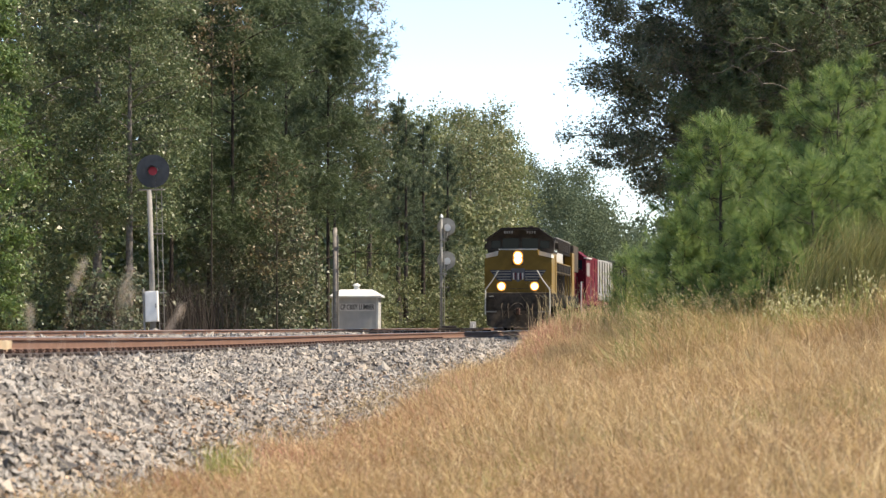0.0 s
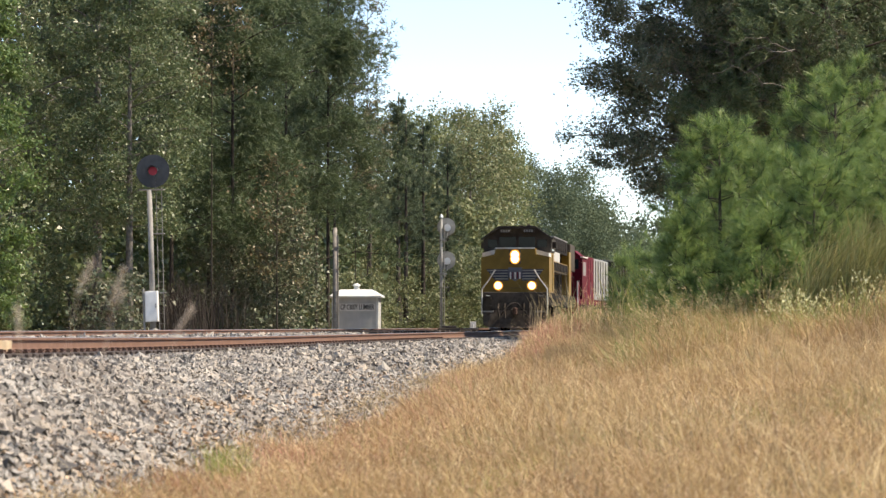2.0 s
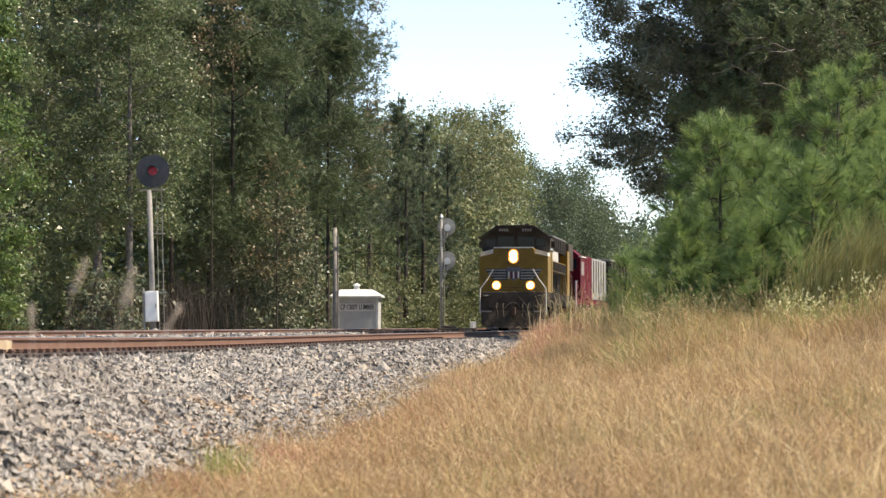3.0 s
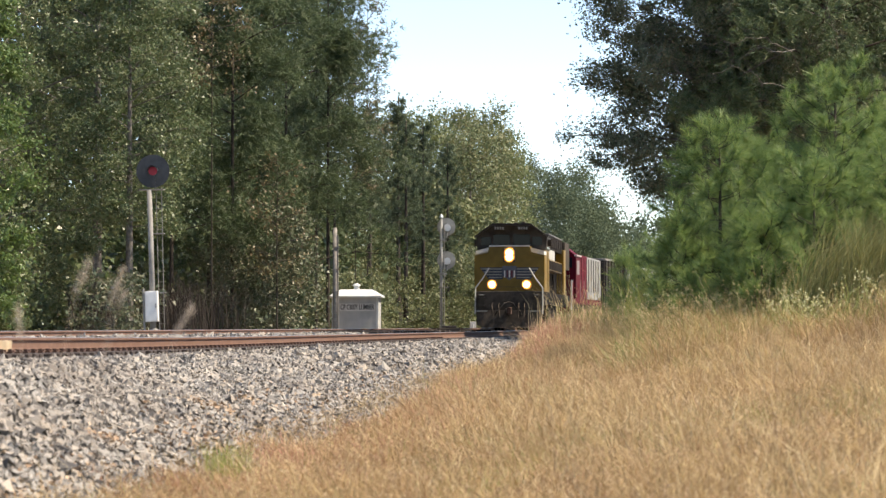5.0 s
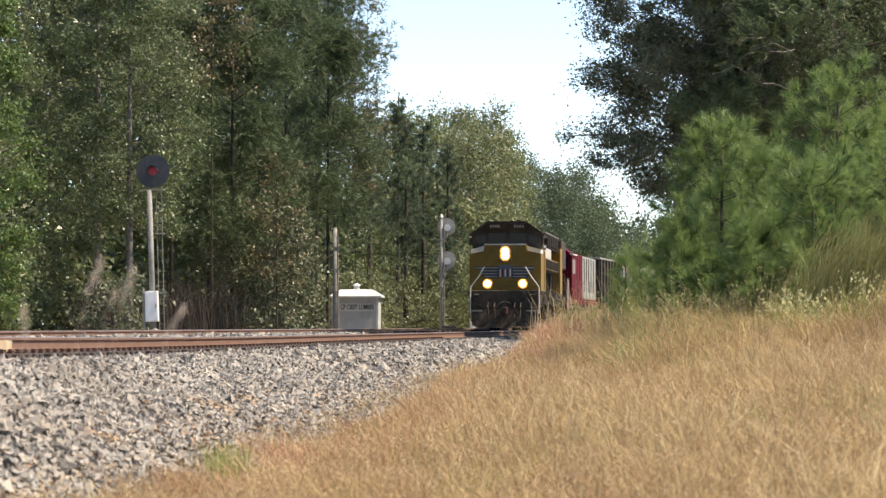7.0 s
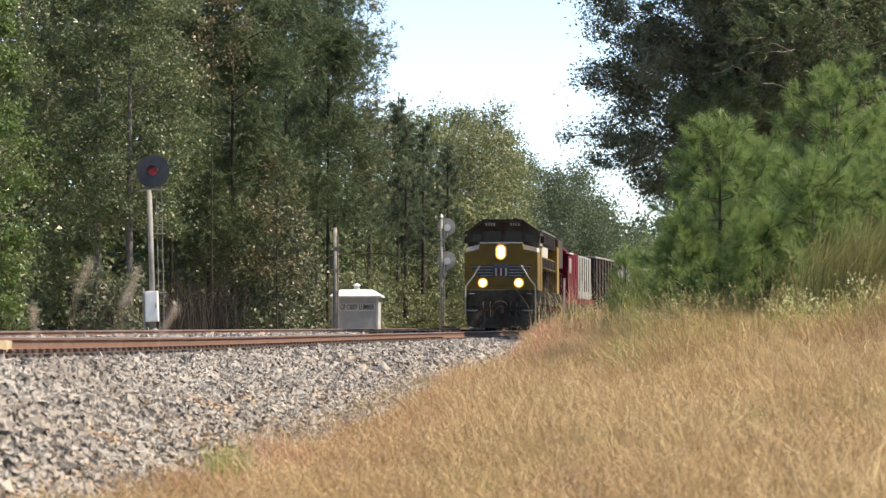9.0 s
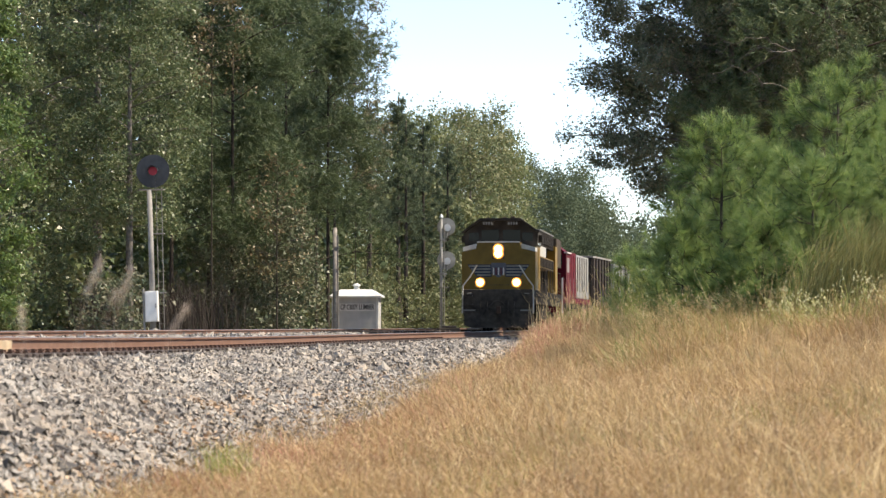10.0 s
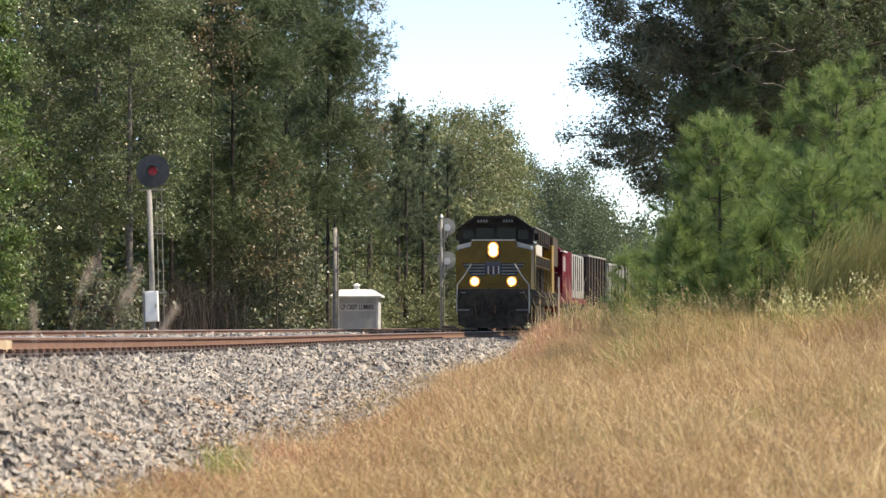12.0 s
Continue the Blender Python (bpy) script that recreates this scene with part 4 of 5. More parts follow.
def tuft(name, at, n, h, spread, mat, seed, label, width=0.004, lean=0.0, category="grass", group="grass tufts", head=0.0):
    """A tussock of bent stems that sways as one."""
    rng = np.random.default_rng(seed)
    t = thing(name, at, label, category, group)
    root = np.concatenate([rng.normal(size=(n, 2)) * spread * 0.25, np.full((n, 1), -0.05)], 1)
    hh = h * rng.uniform(0.55, 1.0, (n, 1))
    d = rng.normal(size=(n, 2)) * 0.28 + np.array((lean, 0))
    mid = root + np.concatenate([d * hh * 0.3, hh * 0.6], 1)
    tip = root + np.concatenate([d * hh * 1.1, hh], 1)
    a = rng.uniform(-0.8, 0.8, n)
    side = np.stack([np.cos(a), np.sin(a), np.zeros(n)], -1) * width
    v = np.stack([root - side, root + side, mid + side, mid - side, tip], 1).reshape(-1, 3)
    f = (np.array([(0, 1, 2), (0, 2, 3), (3, 2, 4)])[None] + 5 * np.arange(n)[:, None, None]).reshape(-1, 3)
    tagged(linked("foliage", mesh_np("foliage", v, f), mat, t), kind="stuff")
    if head:
        k = np.repeat(np.arange(n), 7)
        f2 = rng.uniform(0.0, 0.45, (len(k), 1))
        c = tip[k] * (1 - f2) + mid[k] * f2 + rng.normal(size=(len(k), 3)) * head * 0.4
        tagged(linked("bloom", leaf_mesh("bloom", rng, c, head, slim=0.5), M_STRAW if mat is not M_WEED else M_FLOWER, t), kind="stuff")
    return t


def build_woods():
    # deep belt behind the left-hand trees
    woods("far_woods", -42, -9.5, 165, 185, 27, 50000, 0.3, M_NEEDLE, 21, "dense dark green wood behind the trackside trees")
    woods("far_woods", -30, -8, 126, 131, 9, 22000, 0.17, M_LEAF_A, 33, "dense dark green wood behind the trackside trees", 0.0, 0.8)
    woods("undergrowth", -34, -9, 135, 140, 4.5, 12000, 0.2, M_LEAF_A, 34, "dark undergrowth beneath the trackside trees", 0.0, 0.6)
    woods("far_woods", -30, -13, 112, 122, 17, 30000, 0.14, M_LEAF_A, 22, "dense dark green wood behind the trackside trees")
    woods("far_woods", 10.0, 18.2, 330, 370, 20.6, 80000, 0.14, M_PINE_HAZED, 23, "hazy green wood along the line")
    woods("far_woods", 17.4, 20.4, 340, 372, 17.2, 26000, 0.17, M_PINE_HAZED, 29, "hazy green wood along the line")
    woods("far_woods", 24, 70, 520, 640, 22.5, 64000, 0.36, M_PINE_HAZED, 24, "distant pale green tree line", 0.0, 0.7)
    woods("far_woods", 26, 80, 150, 230, 14, 26000, 0.3, M_LEAF_FAR, 25, "green wood beyond the bank")
    woods("far_woods", -8, 3, 188, 202, 11.5, 26000, 0.16, M_LEAF_B, 26, "olive green wood behind the signals")
    woods("far_woods", -6, 6.2, 285, 305, 17, 30000, 0.2, M_LEAF_FAR, 27, "sunlit green wood at the bend of the line")
    woods("undergrowth", -7.5, 2.5, 178, 186, 6.0, 26000, 0.085, M_LEAF_B, 31, "olive green undergrowth behind the signal hut", 0.0, 0.5)
    woods("undergrowth", -10.6, -5.6, 119, 124, 5.5, 17000, 0.075, M_LEAF_D, 32, "dark undergrowth beneath the pines", 0.0, 0.4)
    woods("far_woods", -20, -8, 188, 202, 14, 26000, 0.16, M_NEEDLE, 28, "dense dark green wood behind the trackside trees")
    # left broadleaf trees
    for i, (x, y, h, s, n) in enumerate(((-15.6, 104, 17, 3.6, 60000), (-12.6, 108, 18, 3.4, 58000), (-10.9, 103, 13.5, 2.1, 32000), (-17.4, 98, 14, 3.2, 30000))):
        broadleaf((x, y, gz(x, y)), h, s, 4.2 if i in (1, 2) else 1.0, n, 30 + i, leaf=0.055, mat=M_LEAF_A)
    broadleaf((-14.3, 93, gz(-14.3, 93)), 12, 1.2, 1.0, 15000, 36, leaf=0.07, mat=M_LEAF_C, clump=0.3, n=36, sub=6, label="bright green leafy tree at the edge of the wood")
    # tall pines behind the hut
    for i, (x, y, h, s, f, n) in enumerate(((-6.9, 130, 22, 4.4, 3.0, 5200), (-8.6, 121, 22, 4.0, 3.0, 5200), (-10.9, 119, 21, 3.2, 4.0, 3200), (-5.2, 134, 20, 3.2, 5.5, 3200), (-9.8, 124, 21, 4.2, 4.0, 4800), (-5.6, 153, 21, 3.2, 8.5, 2400), (-8.0, 140, 23, 4.2, 5.0, 3500), (-6.4, 150, 22, 3.4, 6.0, 2000))):
        # Pines beyond 145 m get the needle colour that has haze in it.
        pine((x, y, gz(x, y)), h, s, f, n, 40 + i, needles=13, length=0.36, width=0.016, mat=M_PINE_HAZED if y > 145 else M_NEEDLE, taper=0.45, trunk=0.11, puff=0.46, n=27, sub=5, rise=0.3)
    # dry-leaved oaks among the pines
    for i, (x, y, h, s, f, n) in enumerate(((-4.43, 150, 13, 1.4, 7.6, 2300), (-8.9, 114, 15, 1.5, 9.6, 1600), (-3.9, 153, 19.2, 1.3, 12.8, 1500), (-6.5, 116, 7.5, 1.3, 2.2, 900))):
        broadleaf((x, y, gz(x, y)), h, s, f, n, 70 + i, leaf=0.065, mat=M_LEAF_DRY, bark=M_BARK_PINE, n=16, sub=5, clump=0.3, stem=0.045, label="slender oak with dry brownish leaves among the pines")
    # slender pines and saplings beside the far signal
    for i, (x, y, h, s, f, n) in enumerate(((-2.6, 172, 14.2, 1.8, 6.0, 700), (-2.1, 168, 12.5, 1.6, 6.5, 500), (-4.1, 166, 13.5, 1.8, 6.0, 600), (-1.2, 180, 13.0, 1.9, 4.0, 700), (0.3, 190, 12.5, 1.9, 3.5, 700))):
        pine((x, y, gz(x, y)), h, s, f, n, 50 + i, needles=18, length=0.32, width=0.016, mat=M_PINE_HAZED, taper=0.7, label="slender trackside pine with a bare trunk", trunk=0.2)
    for i, (x, y, h, s, n) in enumerate(((-1.6, 225, 16.2, 3.2, 15000), (0.8, 235, 17.6, 3.2, 15000), (3.2, 240, 17.9, 3.0, 15000), (4.7, 250, 17.0, 2.4, 12000), (-4.0, 205, 15.0, 3.0, 10000), (2.0, 215, 14.5, 2.4, 10000), (6.2, 270, 16.5, 2.2, 10000))):
        broadleaf((x, y, gz(x, y)), h, s, 0.8, n, 60 + i, leaf=0.12, mat=M_LEAF_B if i % 3 else M_LEAF_FAR, label="yellowing green broadleaf tree at the wood's edge", clump=0.7)
    # undergrowth along the left edge of the line
    for i in range(26):
        y = 100 + i * 4.2
        x = line_x(min(y, 146)) - 9.8 - 1.5 * math.sin(i * 1.9) + 0.0976 * max(0, y - 146) - (0.9 if i < 8 else 0)
        if 120 < y < 150:
            continue
        if 101 < y < 120:
            tuft("bare_shrub", (x, y, gz(x, y)), 170, 3.2, 2.6, M_BARK_PINE, 90 + i, "leafless grey-brown brush under the pines", 0.009, 0.0, "shrub", "trackside shrubs")
            continue
        broadleaf((x, y, gz(x, y)), 2.2 + 1.3 * abs(math.sin(i * 2.3)), 1.3, 0.15, 2600, 80 + i, leaf=0.075, mat=(M_LEAF_D, M_LEAF_A, M_LEAF_D)[i % 3] if i < 8 else M_LEAF_B, n=14, sub=5, clump=0.3, name="shrub", group="trackside shrubs", label="leafy green shrub at the edge of the line")
    broadleaf((-14.5, 95, gz(-14.5, 95)), 3.8, 1.1, 0.2, 9000, 118, leaf=0.07, mat=M_LEAF_A, n=24, sub=6, clump=0.4, name="shrub", group="trackside shrubs", label="bright green leafy shrub at the edge of the line")
    # the dark trees above the bank
    BIG_PINE = pine((13.4, 105, gz(13.4, 105)), 17, 6.5, 5.2, 8500, 121, needles=14, length=0.32, width=0.019, taper=0.5, trunk=0.33, puff=0.45, label="big dark pine with spreading limbs on the bank")
    pine((18.1, 115, gz(18.1, 115)), 17.5, 6.2, 3.8, 7000, 122, needles=14, length=0.32, width=0.019, taper=0.5, puff=0.45, label="big dark pine with spreading limbs on the bank")
    broadleaf((10.5, 107.5, gz(10.5, 107.5)), 16.0, 4.6, 6.2, 140000, 123, uneven=0.45, boughs=(((0, 0, 5.0), (-4.9, -1.2, 5.7), 1.5), ((0, 0, 5.8), (-5.9, 0.6, 6.5), 1.1), ((0, 0, 4.2), (-3.2, -0.7, 4.7), 1.1), ((0, 0, 2.6), (-1.9, -0.5, 3.6), 1.2), ((0, 0, 8.2), (-5.9, 0.0, 11.9), 1.0), ((0, 0, 7.0), (-5.3, 0.0, 8.8), 1.1), ((0, 0, 8.0), (-4.7, -0.5, 10.3), 1.2)), clump=0.31, sub=14, leaf=0.053, mat=M_LEAF_D, label="dark oak with brownish leaves leaning over the bank", n=44)
    broadleaf((14.4, 112, gz(14.4, 112)), 15, 4.5, 2.5, 46000, 124, leaf=0.078, mat=M_LEAF_D, label="dark oak with brownish leaves leaning over the bank", n=30)
    # Mostly hidden trees, added to keep the sun off the train's right side.
    for i, (x, y, h) in enumerate(((16.3, 118, 14), (17.1, 128, 14), (17.6, 138, 14), (18.8, 149, 15), (20.5, 160, 15))):
        broadleaf((x, y, gz(x, y)), h, 3.4, 1.5, 14000, 160 + i, leaf=0.1, mat=M_LEAF_D, label="tall dark broadleaf tree added as backing beyond the pines")
    for i, (x, y, h, s) in enumerate(((14.3, 125, 17, 3.9), (18.5, 127, 18, 4.8), (22.5, 124, 18, 4.8), (16.9, 121, 17, 3.9), (11.6, 116, 15.5, 2.6), (12.4, 114, 15.5, 3.0), (9.9, 112, 15.5, 2.6))):
        broadleaf((x, y, gz(x, y)), h, s, 3.6, 26000 if i < 4 else 44000, 170 + i, leaf=0.115 if i < 4 else 0.065, mat=M_LEAF_D, uneven=0.3, clump=0.6, n=26, sub=6, label="tall dark broadleaf tree added as backing beyond the pines")
    for k, pts in enumerate((((-4.5, -6.2, 9.0), (-4.0, -6.2, 8.9), (-3.2, -6.2, 9.2), (-2.2, -5.6, 9.1), (0, 0, 7.7)), ((-3.0, -6.2, 9.05), (-2.5, -6.2, 8.7), (-1.5, -5, 8.9)), ((-1.2, -5, 11.2), (-0.5, -5, 10.6), (0.1, -3.8, 9.0)), ((-4.3, -6.2, 8.0), (-3.6, -6.1, 8.2), (-2.9, -6.0, 7.9), (-1.6, -4, 7.6)))):
        kink = np.random.default_rng(600 + k)
        line = []
        for a, b in zip(pts, pts[1:]):
            for f in (0.0, 0.25, 0.5, 0.75):
                line.append(np.array(a) * (1 - f) + np.array(b) * f + kink.normal(size=3) * 0.06)
        line.append(np.array(pts[-1]))
        bm = tube(bmesh.new(), [tuple(p) for p in line], 0.006, 0.018, 6)
        for q in range(9):
            p = line[kink.integers(0, len(line) - 1)]
            e = p + np.array((kink.uniform(-0.9, 0.3), -0.1, kink.uniform(-0.5, 0.6)))
            tube(bm, [tuple(p), tuple((p + e) / 2 + kink.normal(size=3) * 0.05), tuple(e)], 0.006, 0.003, 4)
        part("bare_limb", bm, M_BARK_GREY, BIG_PINE, "pale bare dead limb")
    out = []
    for i, (x, y, top, s) in enumerate(((4.5, 48, 4.45, 1.1), (6.65, 50, 5.35, 1.45), (5.35, 51, 4.2, 1.15), (7.8, 52, 4.9, 1.3), (5.75, 46, 3.7, 1.15), (7.2, 46.5, 3.6, 1.2), (4.9, 45.5, 2.7, 0.9), (6.3, 47.5, 3.5, 1.1), (7.9, 47, 3.4, 1.1), (3.85, 47.5, 2.75, 0.6), (5.0, 54, 3.5, 1.0), (6.0, 54, 3.7, 1.1))):
        g = gz(x, y)
        out.append(young_pine((x, y, g), top - g, s * 1.1, 130 + i, "bushy young bright green pine on the bank"))
    for i, (x, y, top, s) in enumerate(((3.6, 58.5, 2.6, 0.34), (3.85, 58, 2.65, 0.42), (4.3, 57, 2.9, 0.5), (4.65, 56, 3.1, 0.55))):
        g = gz(x, y)
        out.append(young_pine((x, y, g), top - g, s, 150 + i, "thin young pine sapling at the brow of the bank", 0.3, 4, 60))
    return out


# ---- grass and weeds ----
def blades(name, mat, count, seed, y0, y1, h0, h1, width, label, power=1.0, clump=0.5, patch=False, u_most=99.0, u_least=4.75, wide=0.0, heads=0.0):
    """Bent grass blades of two segments, thicker in tufts, on the bank beside the ballast."""
    rng = np.random.default_rng(seed)
    y = y0 + (y1 - y0) * rng.uniform(size=count) ** power
    x = rng.uniform(-0.16 - wide, 0.175 + wide, count) * (y + 12 * (wide > 0)) + rng.normal(size=count) * 0.05
    tuft = rng.integers(0, max(1, count // 25), count)
    ty, tx = y[tuft], x[tuft]
    near = rng.uniform(size=count) < clump
    y = np.where(near, ty + rng.normal(size=count) * 0.07, y)
    x = np.where(near, tx + rng.normal(size=count) * 0.07, x)
    u = offs(x, y)
    edge = u_least + 0.5 * np.sin(y * 0.9) * np.sin(y * 0.37 + 1) + rng.normal(size=count) * 0.25
    ok = (u > edge) & (u < u_most + rng.normal(size=count) * 0.5)
    rim = 0.4 + 0.6 * smooth(0.0, 1.7, (u - edge)[ok])
    x, y = x[ok], y[ok]
    n = len(x)
    rim = 1 - (1 - rim) * (1 - 0.6 * smooth(38, 50, y)) if u_least < 6 else np.ones(n)
    root = np.stack([x, y, ground_z(x, y) - 0.02], -1)
    h = rng.uniform(h0, h1, (n, 1)) * (0.82 + 0.3 * np.sin(x * 1.7 + y * 0.6) * np.sin(y * 0.45) + 0.2 * np.sin(x * 5.1 + y * 2.3))[:, None] * rim[:, None]
    lean = rng.normal(size=(n, 2)) * np.where(rng.uniform(size=(n, 1)) < 0.4, 0.8, 0.36) + np.array((-0.08, 0.0)) + 0.26 * np.stack([np.sin(x * 2.3 + y * 0.9), np.cos(x * 1.9 - y)], -1)
    mid = root + np.concatenate([lean * h * 0.35, h * 0.58], 1)
    tip = root + np.concatenate([lean * h * 1.15, h * (1 - 0.25 * np.linalg.norm(lean, axis=1, keepdims=True))], 1)
    a = rng.uniform(-0.9, 0.9, n)
    side = np.stack([np.cos(a), np.sin(a), np.zeros(n)], -1) * width * rng.uniform(0.6, 1.3, (n, 1))
    v = np.stack([root - side, root + side, mid + side * 0.8, mid - side * 0.8, tip], 1).reshape(-1, 3)
    if patch:
        keep = np.sin(x * 1.1 + 0.7) * np.sin(y * 0.55 + 0.4 * x) + rng.normal(size=n) * 0.3 > 0.35
        v = v.reshape(n, 5, 3)[keep].reshape(-1, 3)
        n = int(keep.sum())
    f3 = np.array([(0, 1, 2), (0, 2, 3), (3, 2, 4)])
    f = (f3[None] + 5 * np.arange(n)[:, None, None]).reshape(-1, 3)
    if heads:
        p = v.reshape(-1, 5, 3)[rng.uniform(size=n) < heads]
        k = np.repeat(np.arange(len(p)), 5)
        q = rng.uniform(0.0, 0.55, (len(k), 1))
        c = p[k, 4] * (1 - q) + p[k, 2] * q + rng.normal(size=(len(k), 3)) * 0.012
        tagged(linked("seed_heads", leaf_mesh("seed_heads", rng, c, 0.011, slim=0.35), M_SEED), "feathery pinkish tan seed heads on the dry grass", "grass", kind="stuff")
    return tagged(linked(name, mesh_np(name, v, f), mat), label, "grass", kind="stuff")


def build_grass():
    blades("dry_grass", M_GRASS, 115000, 201, 14.5, 52, 0.26, 0.66, 0.0034, "dense tan dry grass on the bank", 1.1, heads=0.22)
    blades("dry_grass", M_GRASS, 75000, 202, 45, 95, 0.24, 0.48, 0.006, "dense tan dry grass on the bank", 1.2)
    blades("green_grass", M_GRASS_G, 80000, 203, 14.5, 60, 0.22, 0.48, 0.0038, "greener grass among the dry stems", 1.2, 0.8, True)
    blades("reddish_grass", M_GRASS_R, 180000, 205, 22, 75, 0.25, 0.50, 0.0045, "reddish dry grass along the ballast edge", 1.0, 0.5, False, 6.2, heads=0.3)
    blades("weedy_grass", M_GRASS_G, 36000, 206, 41, 54, 0.40, 0.95, 0.0046, "rank green and tan grass at the foot of the pines", 1.0, 0.6, False, 99.0, 7.9)
    blades("weedy_grass", M_GRASS, 42000, 208, 40, 48, 0.45, 1.0, 0.0042, "rank green and tan grass at the foot of the pines", 1.0, 0.5, False, 99.0, 8.2, heads=0.12)
    blades("dry_grass", M_GRASS, 30000, 207, 3, 90, 0.25, 0.5, 0.006, "dense tan dry grass on the bank", 1.0, 0.6, wide=0.45)
    blades("straw_stems", M_STRAW, 17000, 204, 14.5, 70, 0.40, 0.80, 0.0036, "pale straw seed stems above the grass", 1.0, 0.2)


def build_weeds():
    sway = []
    rng = random.Random(77)
    for i in range(14):
        y = rng.uniform(20, 50)
        x = rng.uniform(-0.02, 0.15) * y
        if offs(np.array(x), np.array(y)) < 5.2:
            x += 1.5
        sway.append(tuft("grass_tuft", (x, y, gz(x, y)), 60, 0.62, 0.5, M_GRASS, 300 + i, "tall dry grass tussock swaying in the wind", 0.003, 0.1))
    # tall bare stems at the brow of the bank
    for i in range(16):
        y = rng.uniform(54, 66)
        x = (0.030 + 0.035 * rng.random()) * y
        sway.append(tuft("weed_stalks", (x, y, gz(x, y)), 3, 1.4, 0.6, M_STRAW, 330 + i, "tall bare dry weed stalks on the brow of the bank", 0.003, -0.1, "weed", "weed stalks"))
    for i, (x, y, h) in enumerate(((5.9, 50, 0.75), (6.3, 49, 0.7), (5.3, 51, 0.7), (7.2, 48.5, 0.8), (4.4, 53, 0.6), (6.8, 50.5, 0.85), (5.6, 45, 0.75), (5.05, 42.6, 0.8), (5.2, 42.2, 0.75), (4.9, 43.0, 0.7), (6.15, 41.8, 0.8), (6.0, 44.5, 0.8), (6.6, 44, 0.8), (5.1, 45.5, 0.7), (5.3, 44.5, 0.65), (7.0, 43.8, 0.85), (3.9, 47.5, 0.8), (4.2, 46.8, 0.75), (4.5, 46.5, 0.85), (4.8, 46.0, 0.8), (5.0, 47, 0.9), (4.1, 49, 0.8))):
        sway.append(tuft("flowering_weed", (x, y, gz(x, y)), 48, h + 0.16, 1.1, M_WEED, 350 + i, "green weed with pale yellow flowers at the foot of the pines", 0.006, 0.0, "weed", "flowering weeds", head=0.019))
    for i, (x, y) in enumerate(((-1.82, 24.5), (-1.75, 24.8), (-1.9, 25.2))):
        sway.append(tuft("grass_tuft", (x, y, gz(x, y) + 0.12), 60, 0.42, 0.35, M_WEED, 365 + i, "small green grass tuft at the ballast edge", 0.003))
    for i, (x, y) in enumerate(((0.26, 21.0), (0.45, 21.6), (0.05, 20.6), (2.2, 27.0), (2.6, 26.0), (2.9, 27.5), (0.7, 24.0))):
        sway.append(tuft("grass_tuft", (x, y, gz(x, y)), 34, 0.5, 0.4, M_WEED, 430 + i, "fresh green grass tuft among the dry stems", 0.0026))
    for i in range(18):
        y = rng.uniform(24, 44)
        x = -9.4 + RUN * y + rng.uniform(5.2, 5.2 + 0.11 * y)
        sway.append(tuft("weed_stalks", (x, y, gz(x, y)), 3, 0.85, 0.3, M_RANK, 450 + i, "thin brown weed stalks among the dry grass", 0.003, 0.1, "weed", "weed stalks", head=0.010))
    for i in range(12):
        x, y = 3.3 + 0.23 * i + rng.uniform(-0.1, 0.1), 45.6 - rng.uniform(0, 1.2)
        sway.append(tuft("rank_weed", (x, y, gz(x, y)), 60, 1.0 + 0.25 * rng.random(), 0.9, M_RANK, 480 + i, "olive rank weed at the foot of the pines", 0.0045, 0.0, "weed", "rank weeds", head=0.012))
        sway.append(tuft("weed_stalks", (x + 0.1, y - 0.1, gz(x + 0.1, y - 0.1)), 4, 1.45, 0.5, M_STRAW, 500 + i, "tall pale dry weed stalks at the foot of the pines", 0.0032, 0.0, "weed", "weed stalks"))
    # broad arching clump of green-tan grass
    sway.append(tuft("arching_grass", (5.75, 43.6, gz(5.75, 43.6)), 900, 1.95, 1.3, M_RANK, 371, "arching clump of tall greenish grass", 0.0045, 0.45))
    sway.append(tuft("arching_grass", (6.35, 43.3, gz(6.35, 43.3)), 900, 2.05, 1.3, M_RANK, 372, "arching clump of tall greenish grass", 0.0045, 0.35))
    for i, (x, y) in enumerate(((2.45, 62), (2.62, 61.5), (2.8, 62.5))):
        sway.append(tuft("weed_stalks", (x, y, gz(x, y)), 5, 1.5, 0.5, M_STRAW, 395 + i, "tall bare dry weed stalks on the brow of the bank", 0.003, -0.12, "weed", "weed stalks"))
    for i in range(8):
        x, y = 2.5 + 0.16 * i, 61.0 - 0.4 * i
        sway.append(tuft("rank_weed", (x, y, gz(x, y)), 26, 0.85 + 0.2 * math.sin(i * 2.1), 0.7, M_RANK, 410 + i, "olive and brown rank weed on the brow of the bank", 0.005, -0.05, "weed", "rank weeds", head=0.012))
    for i in range(6):
        x, y = 3.7 + 0.2 * i, 58.5 - i * 0.7
        sway.append(tuft("green_weed", (x, y, gz(x, y)), 70, 1.25, 0.9, M_WEED, 380 + i, "leafy green weed clump on the brow", 0.0075, 0.0, "weed", "green weeds"))
    return sway


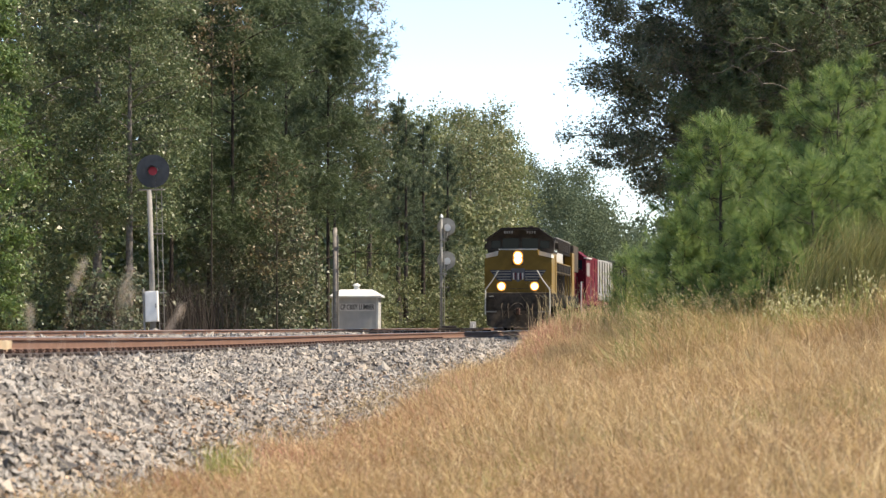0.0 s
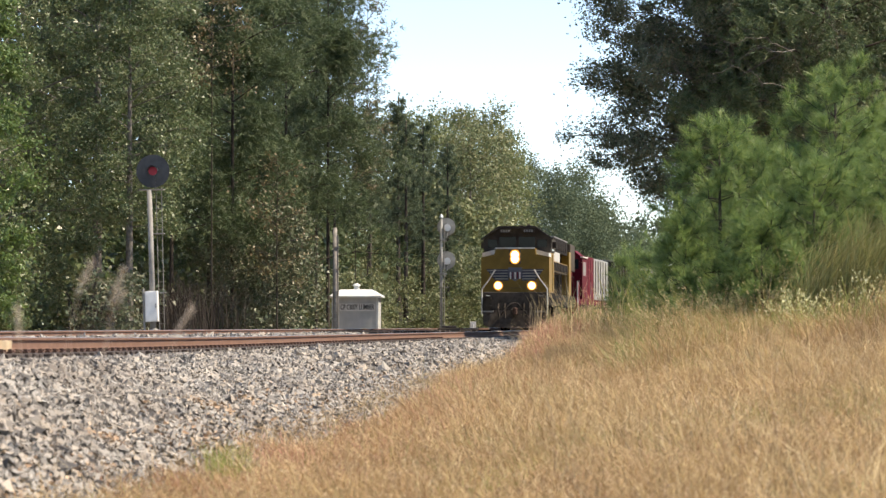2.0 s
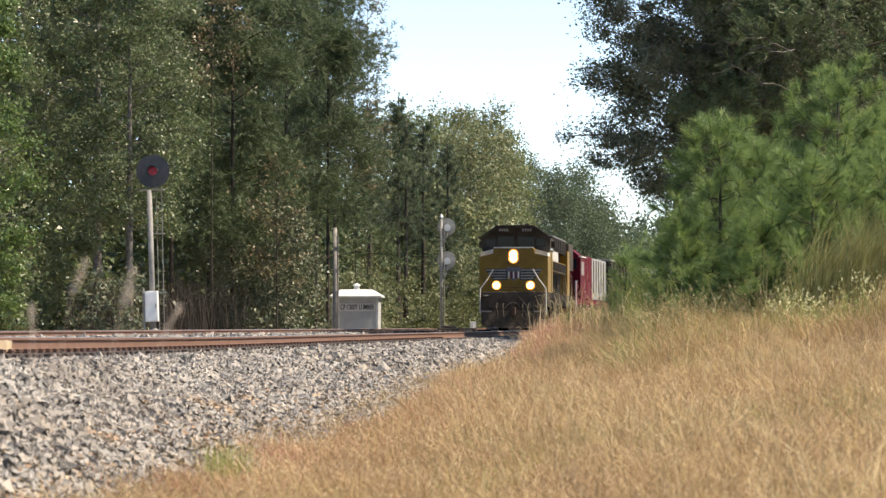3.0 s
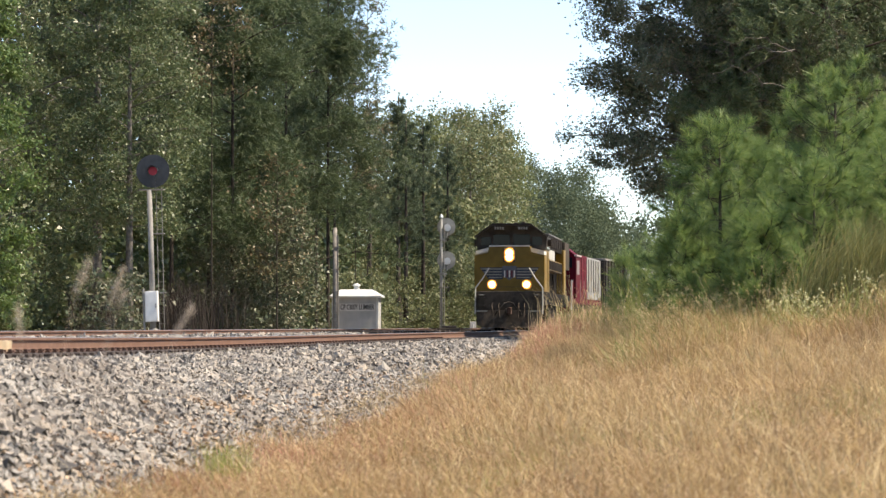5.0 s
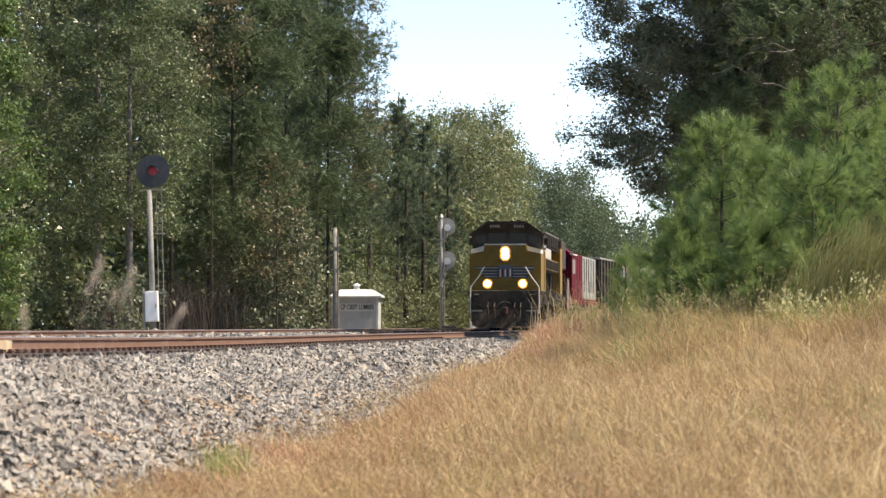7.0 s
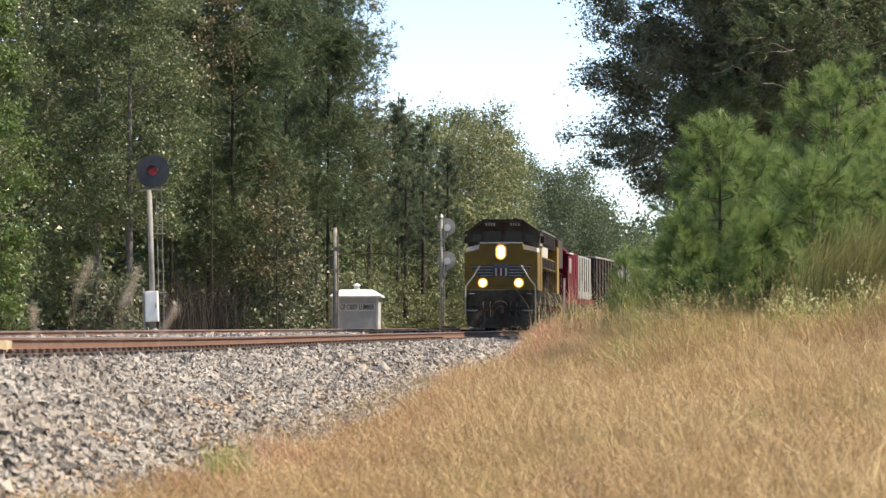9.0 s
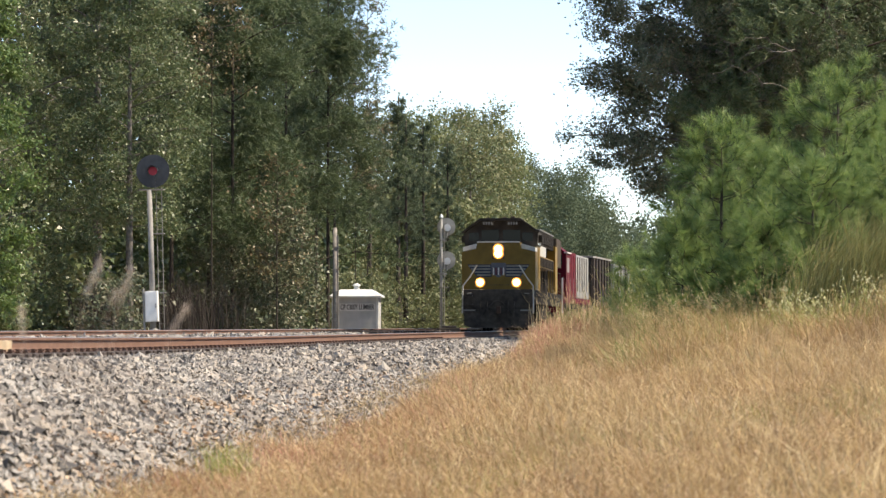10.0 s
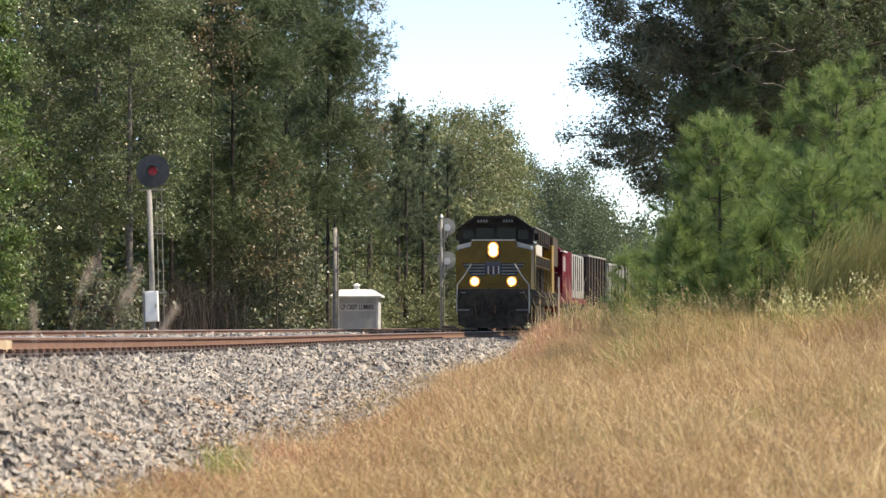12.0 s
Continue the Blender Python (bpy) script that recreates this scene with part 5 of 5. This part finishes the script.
def build_near_stalks():
    """A few foxtail stems close in front of the lens, far out of focus."""
    out = []
    for i, (x, y, top, lean, long) in enumerate(((-0.733, 7.0, 1.144, 0.36, 0.095), (-0.760, 7.1, 1.085, 0.55, 0.04), (-0.590, 6.8, 1.05, 0.62, 0.075), (-0.779, 6.6, 1.149, 0.42, 0.085), (-0.945, 6.7, 1.05, -0.06, 0.07))):
        g = gz(x, y)
        t = thing("plume_stalk", (x, y, g), "tan foxtail grass stalk close by", "grass", "plumed stalks")
        h = top - g
        w = unit(np.array((lean, 0.0, 1.0)))
        tip = np.array((0.0, 0.0, h))
        low = tip - w * long
        mid = np.array((low[0] - 0.10 * lean, 0.0, low[2] - 0.22))
        part("stalk", tube(bmesh.new(), [(mid[0] - 0.05 * lean, 0, -0.05), (mid[0] - 0.03 * lean, 0, h * 0.5), tuple(mid), tuple(low), tuple(tip)], 0.0012, 0.0007, 6), M_PLUME, t)
        rng = np.random.default_rng(500 + i)
        n = int(560 * long)
        f = rng.uniform(0, 1, (n, 1))
        c = low * (1 - f) + tip * f
        tagged(linked("plume", needle_mesh("plume", rng, c, np.repeat(w[None], n, 0), 4, 0.017, 0.0009), M_PLUME, t), kind="stuff")
        out.append(t)
    return out


def build_toe():
    """Fallen leaves and thin grass where the ballast runs out."""
    rng = np.random.default_rng(61)
    n = 3200
    y = rng.uniform(17, 60, n)
    u = 4.75 - np.abs(rng.normal(size=n)) * 0.8 + 0.5 * np.sin(y * 0.8)
    c = np.stack([place_u(u, y) + np.array([line_x(v) + 0.75 for v in y]), y, bed_z(u, y) + 0.035], -1)
    heaps = []
    for hx, hy, wide, m in ((-2.5, 32.0, 0.13, 120), (-2.28, 34.2, 0.13, 60), (-2.9, 25.5, 0.10, 80), (-2.15, 28.2, 0.2, 70)):
        yy = hy + rng.normal(size=m) * wide * 2.5
        xx = hx + RUN * (yy - hy) + rng.normal(size=m) * wide
        lx = np.array([line_x(v) + 0.75 for v in yy])
        uu = 0.75 + (xx - lx - 0.75) * 4.05 / (4.05 - bend(yy))
        heaps.append(np.stack([xx, yy, bed_z(uu, yy) + 0.045], -1))
    c = np.concatenate([c] + heaps)
    tagged(linked("leaf_litter", leaf_mesh("leaf_litter", rng, c, 0.034, up=1.2), M_LITTER), "scattered brown fallen leaves on the ballast edge", "leaf litter", kind="stuff")
    n = 7000
    y = rng.uniform(15, 60, n)
    u = 4.85 - np.abs(rng.normal(size=n)) * 0.28
    x = place_u(u, y) + np.array([line_x(v) + 0.75 for v in y])
    root = np.stack([x, y, bed_z(u, y) - 0.02], -1)
    tip = root + np.concatenate([rng.normal(size=(n, 2)) * 0.06, rng.uniform(0.05, 0.18, (n, 1))], 1)
    side = np.zeros((n, 3))
    side[:, 0] = 0.003
    v = np.stack([root - side, root + side, tip], 1).reshape(-1, 3)
    tagged(linked("thin_grass", mesh_np("thin_grass", v, np.arange(3 * n).reshape(n, 3)), M_GRASS), "thin dry grass creeping over the ballast edge", "grass", kind="stuff")


build_toe()
YOUNG_PINES = build_woods()
build_grass()
SWAYING = build_weeds()
STALKS = build_near_stalks()


# ---- what moves ----
def train_front(t):
    """Distance of the lead unit's front along the line."""
    return float(np.interp(t, (0, 3, 5, 7, 9, 12), (140.1, 136.9, 134.2, 131.6, 129.1, 125.0)))


def unit_pose(front, a, b):
    """A unit that rides the line on two bogies a and b metres behind its front."""
    ya, yb = front + a * 0.9953, front + b * 0.9953
    xa, xb = line_x(ya), line_x(yb)
    turn = math.atan2(-(xb - xa), yb - ya)
    back = Vector((-math.sin(turn), math.cos(turn), 0))
    p = Vector((xa, ya, 0.81)) - back * a
    return pose(p.x, p.y, p.z, 0, 0, math.degrees(turn))


def motions():
    times = [0, 1, 2, 3, 4, 5, 6, 7, 8, 9, 10, 11, 12]
    units = ((LEAD, LEAD_WHEELS, 0.0, 4.2, 17.8), (SECOND, SECOND_WHEELS, 22.6, 3.6, 14.8), (CAR_A, CAR_A_WHEELS, 41.0, 2.4, 8.1), (CAR_B, CAR_B_WHEELS, 52.0, 2.4, 13.6))
    for ob, wheels, gap, a, b in units:
        walk(ob, [(t, unit_pose(train_front(t) + gap, a, b)) for t in times])
        fine = [i * 0.4 for i in range(31)]
        for w in wheels:
            at = w.location.copy()
            walk(w, [(t, Matrix.Translation(at) @ Matrix.Rotation(-(train_front(0) - train_front(t)) / 0.53, 4, "X").inverted()) for t in fine])
    beats = [i * 0.5 for i in range(25)]
    for i, ob in enumerate(SWAYING):
        m = ob.matrix_basis.copy()
        walk(ob, [(t, m @ pose(0, 0, 0, 1.2 * math.sin(1.9 * t + i), 2.5 + 3.0 * math.sin(2.4 * t + i * 1.3) + 1.2 * math.sin(5.1 * t + i), 0)) for t in beats])
    for i, ob in enumerate(STALKS):
        m = ob.matrix_basis.copy()
        walk(ob, [(t, m @ pose(0, 0, 0, 0, 0.65 * math.sin(2.2 * t + i * 1.7), 0)) for t in beats])
    for i, ob in enumerate(YOUNG_PINES):
        m = ob.matrix_basis.copy()
        walk(ob, [(t, m @ pose(0, 0, 0, 0.2 * math.sin(1.7 * t + i), 0.45 * math.sin(2.0 * t + i * 1.1), 0)) for t in beats])


motions()
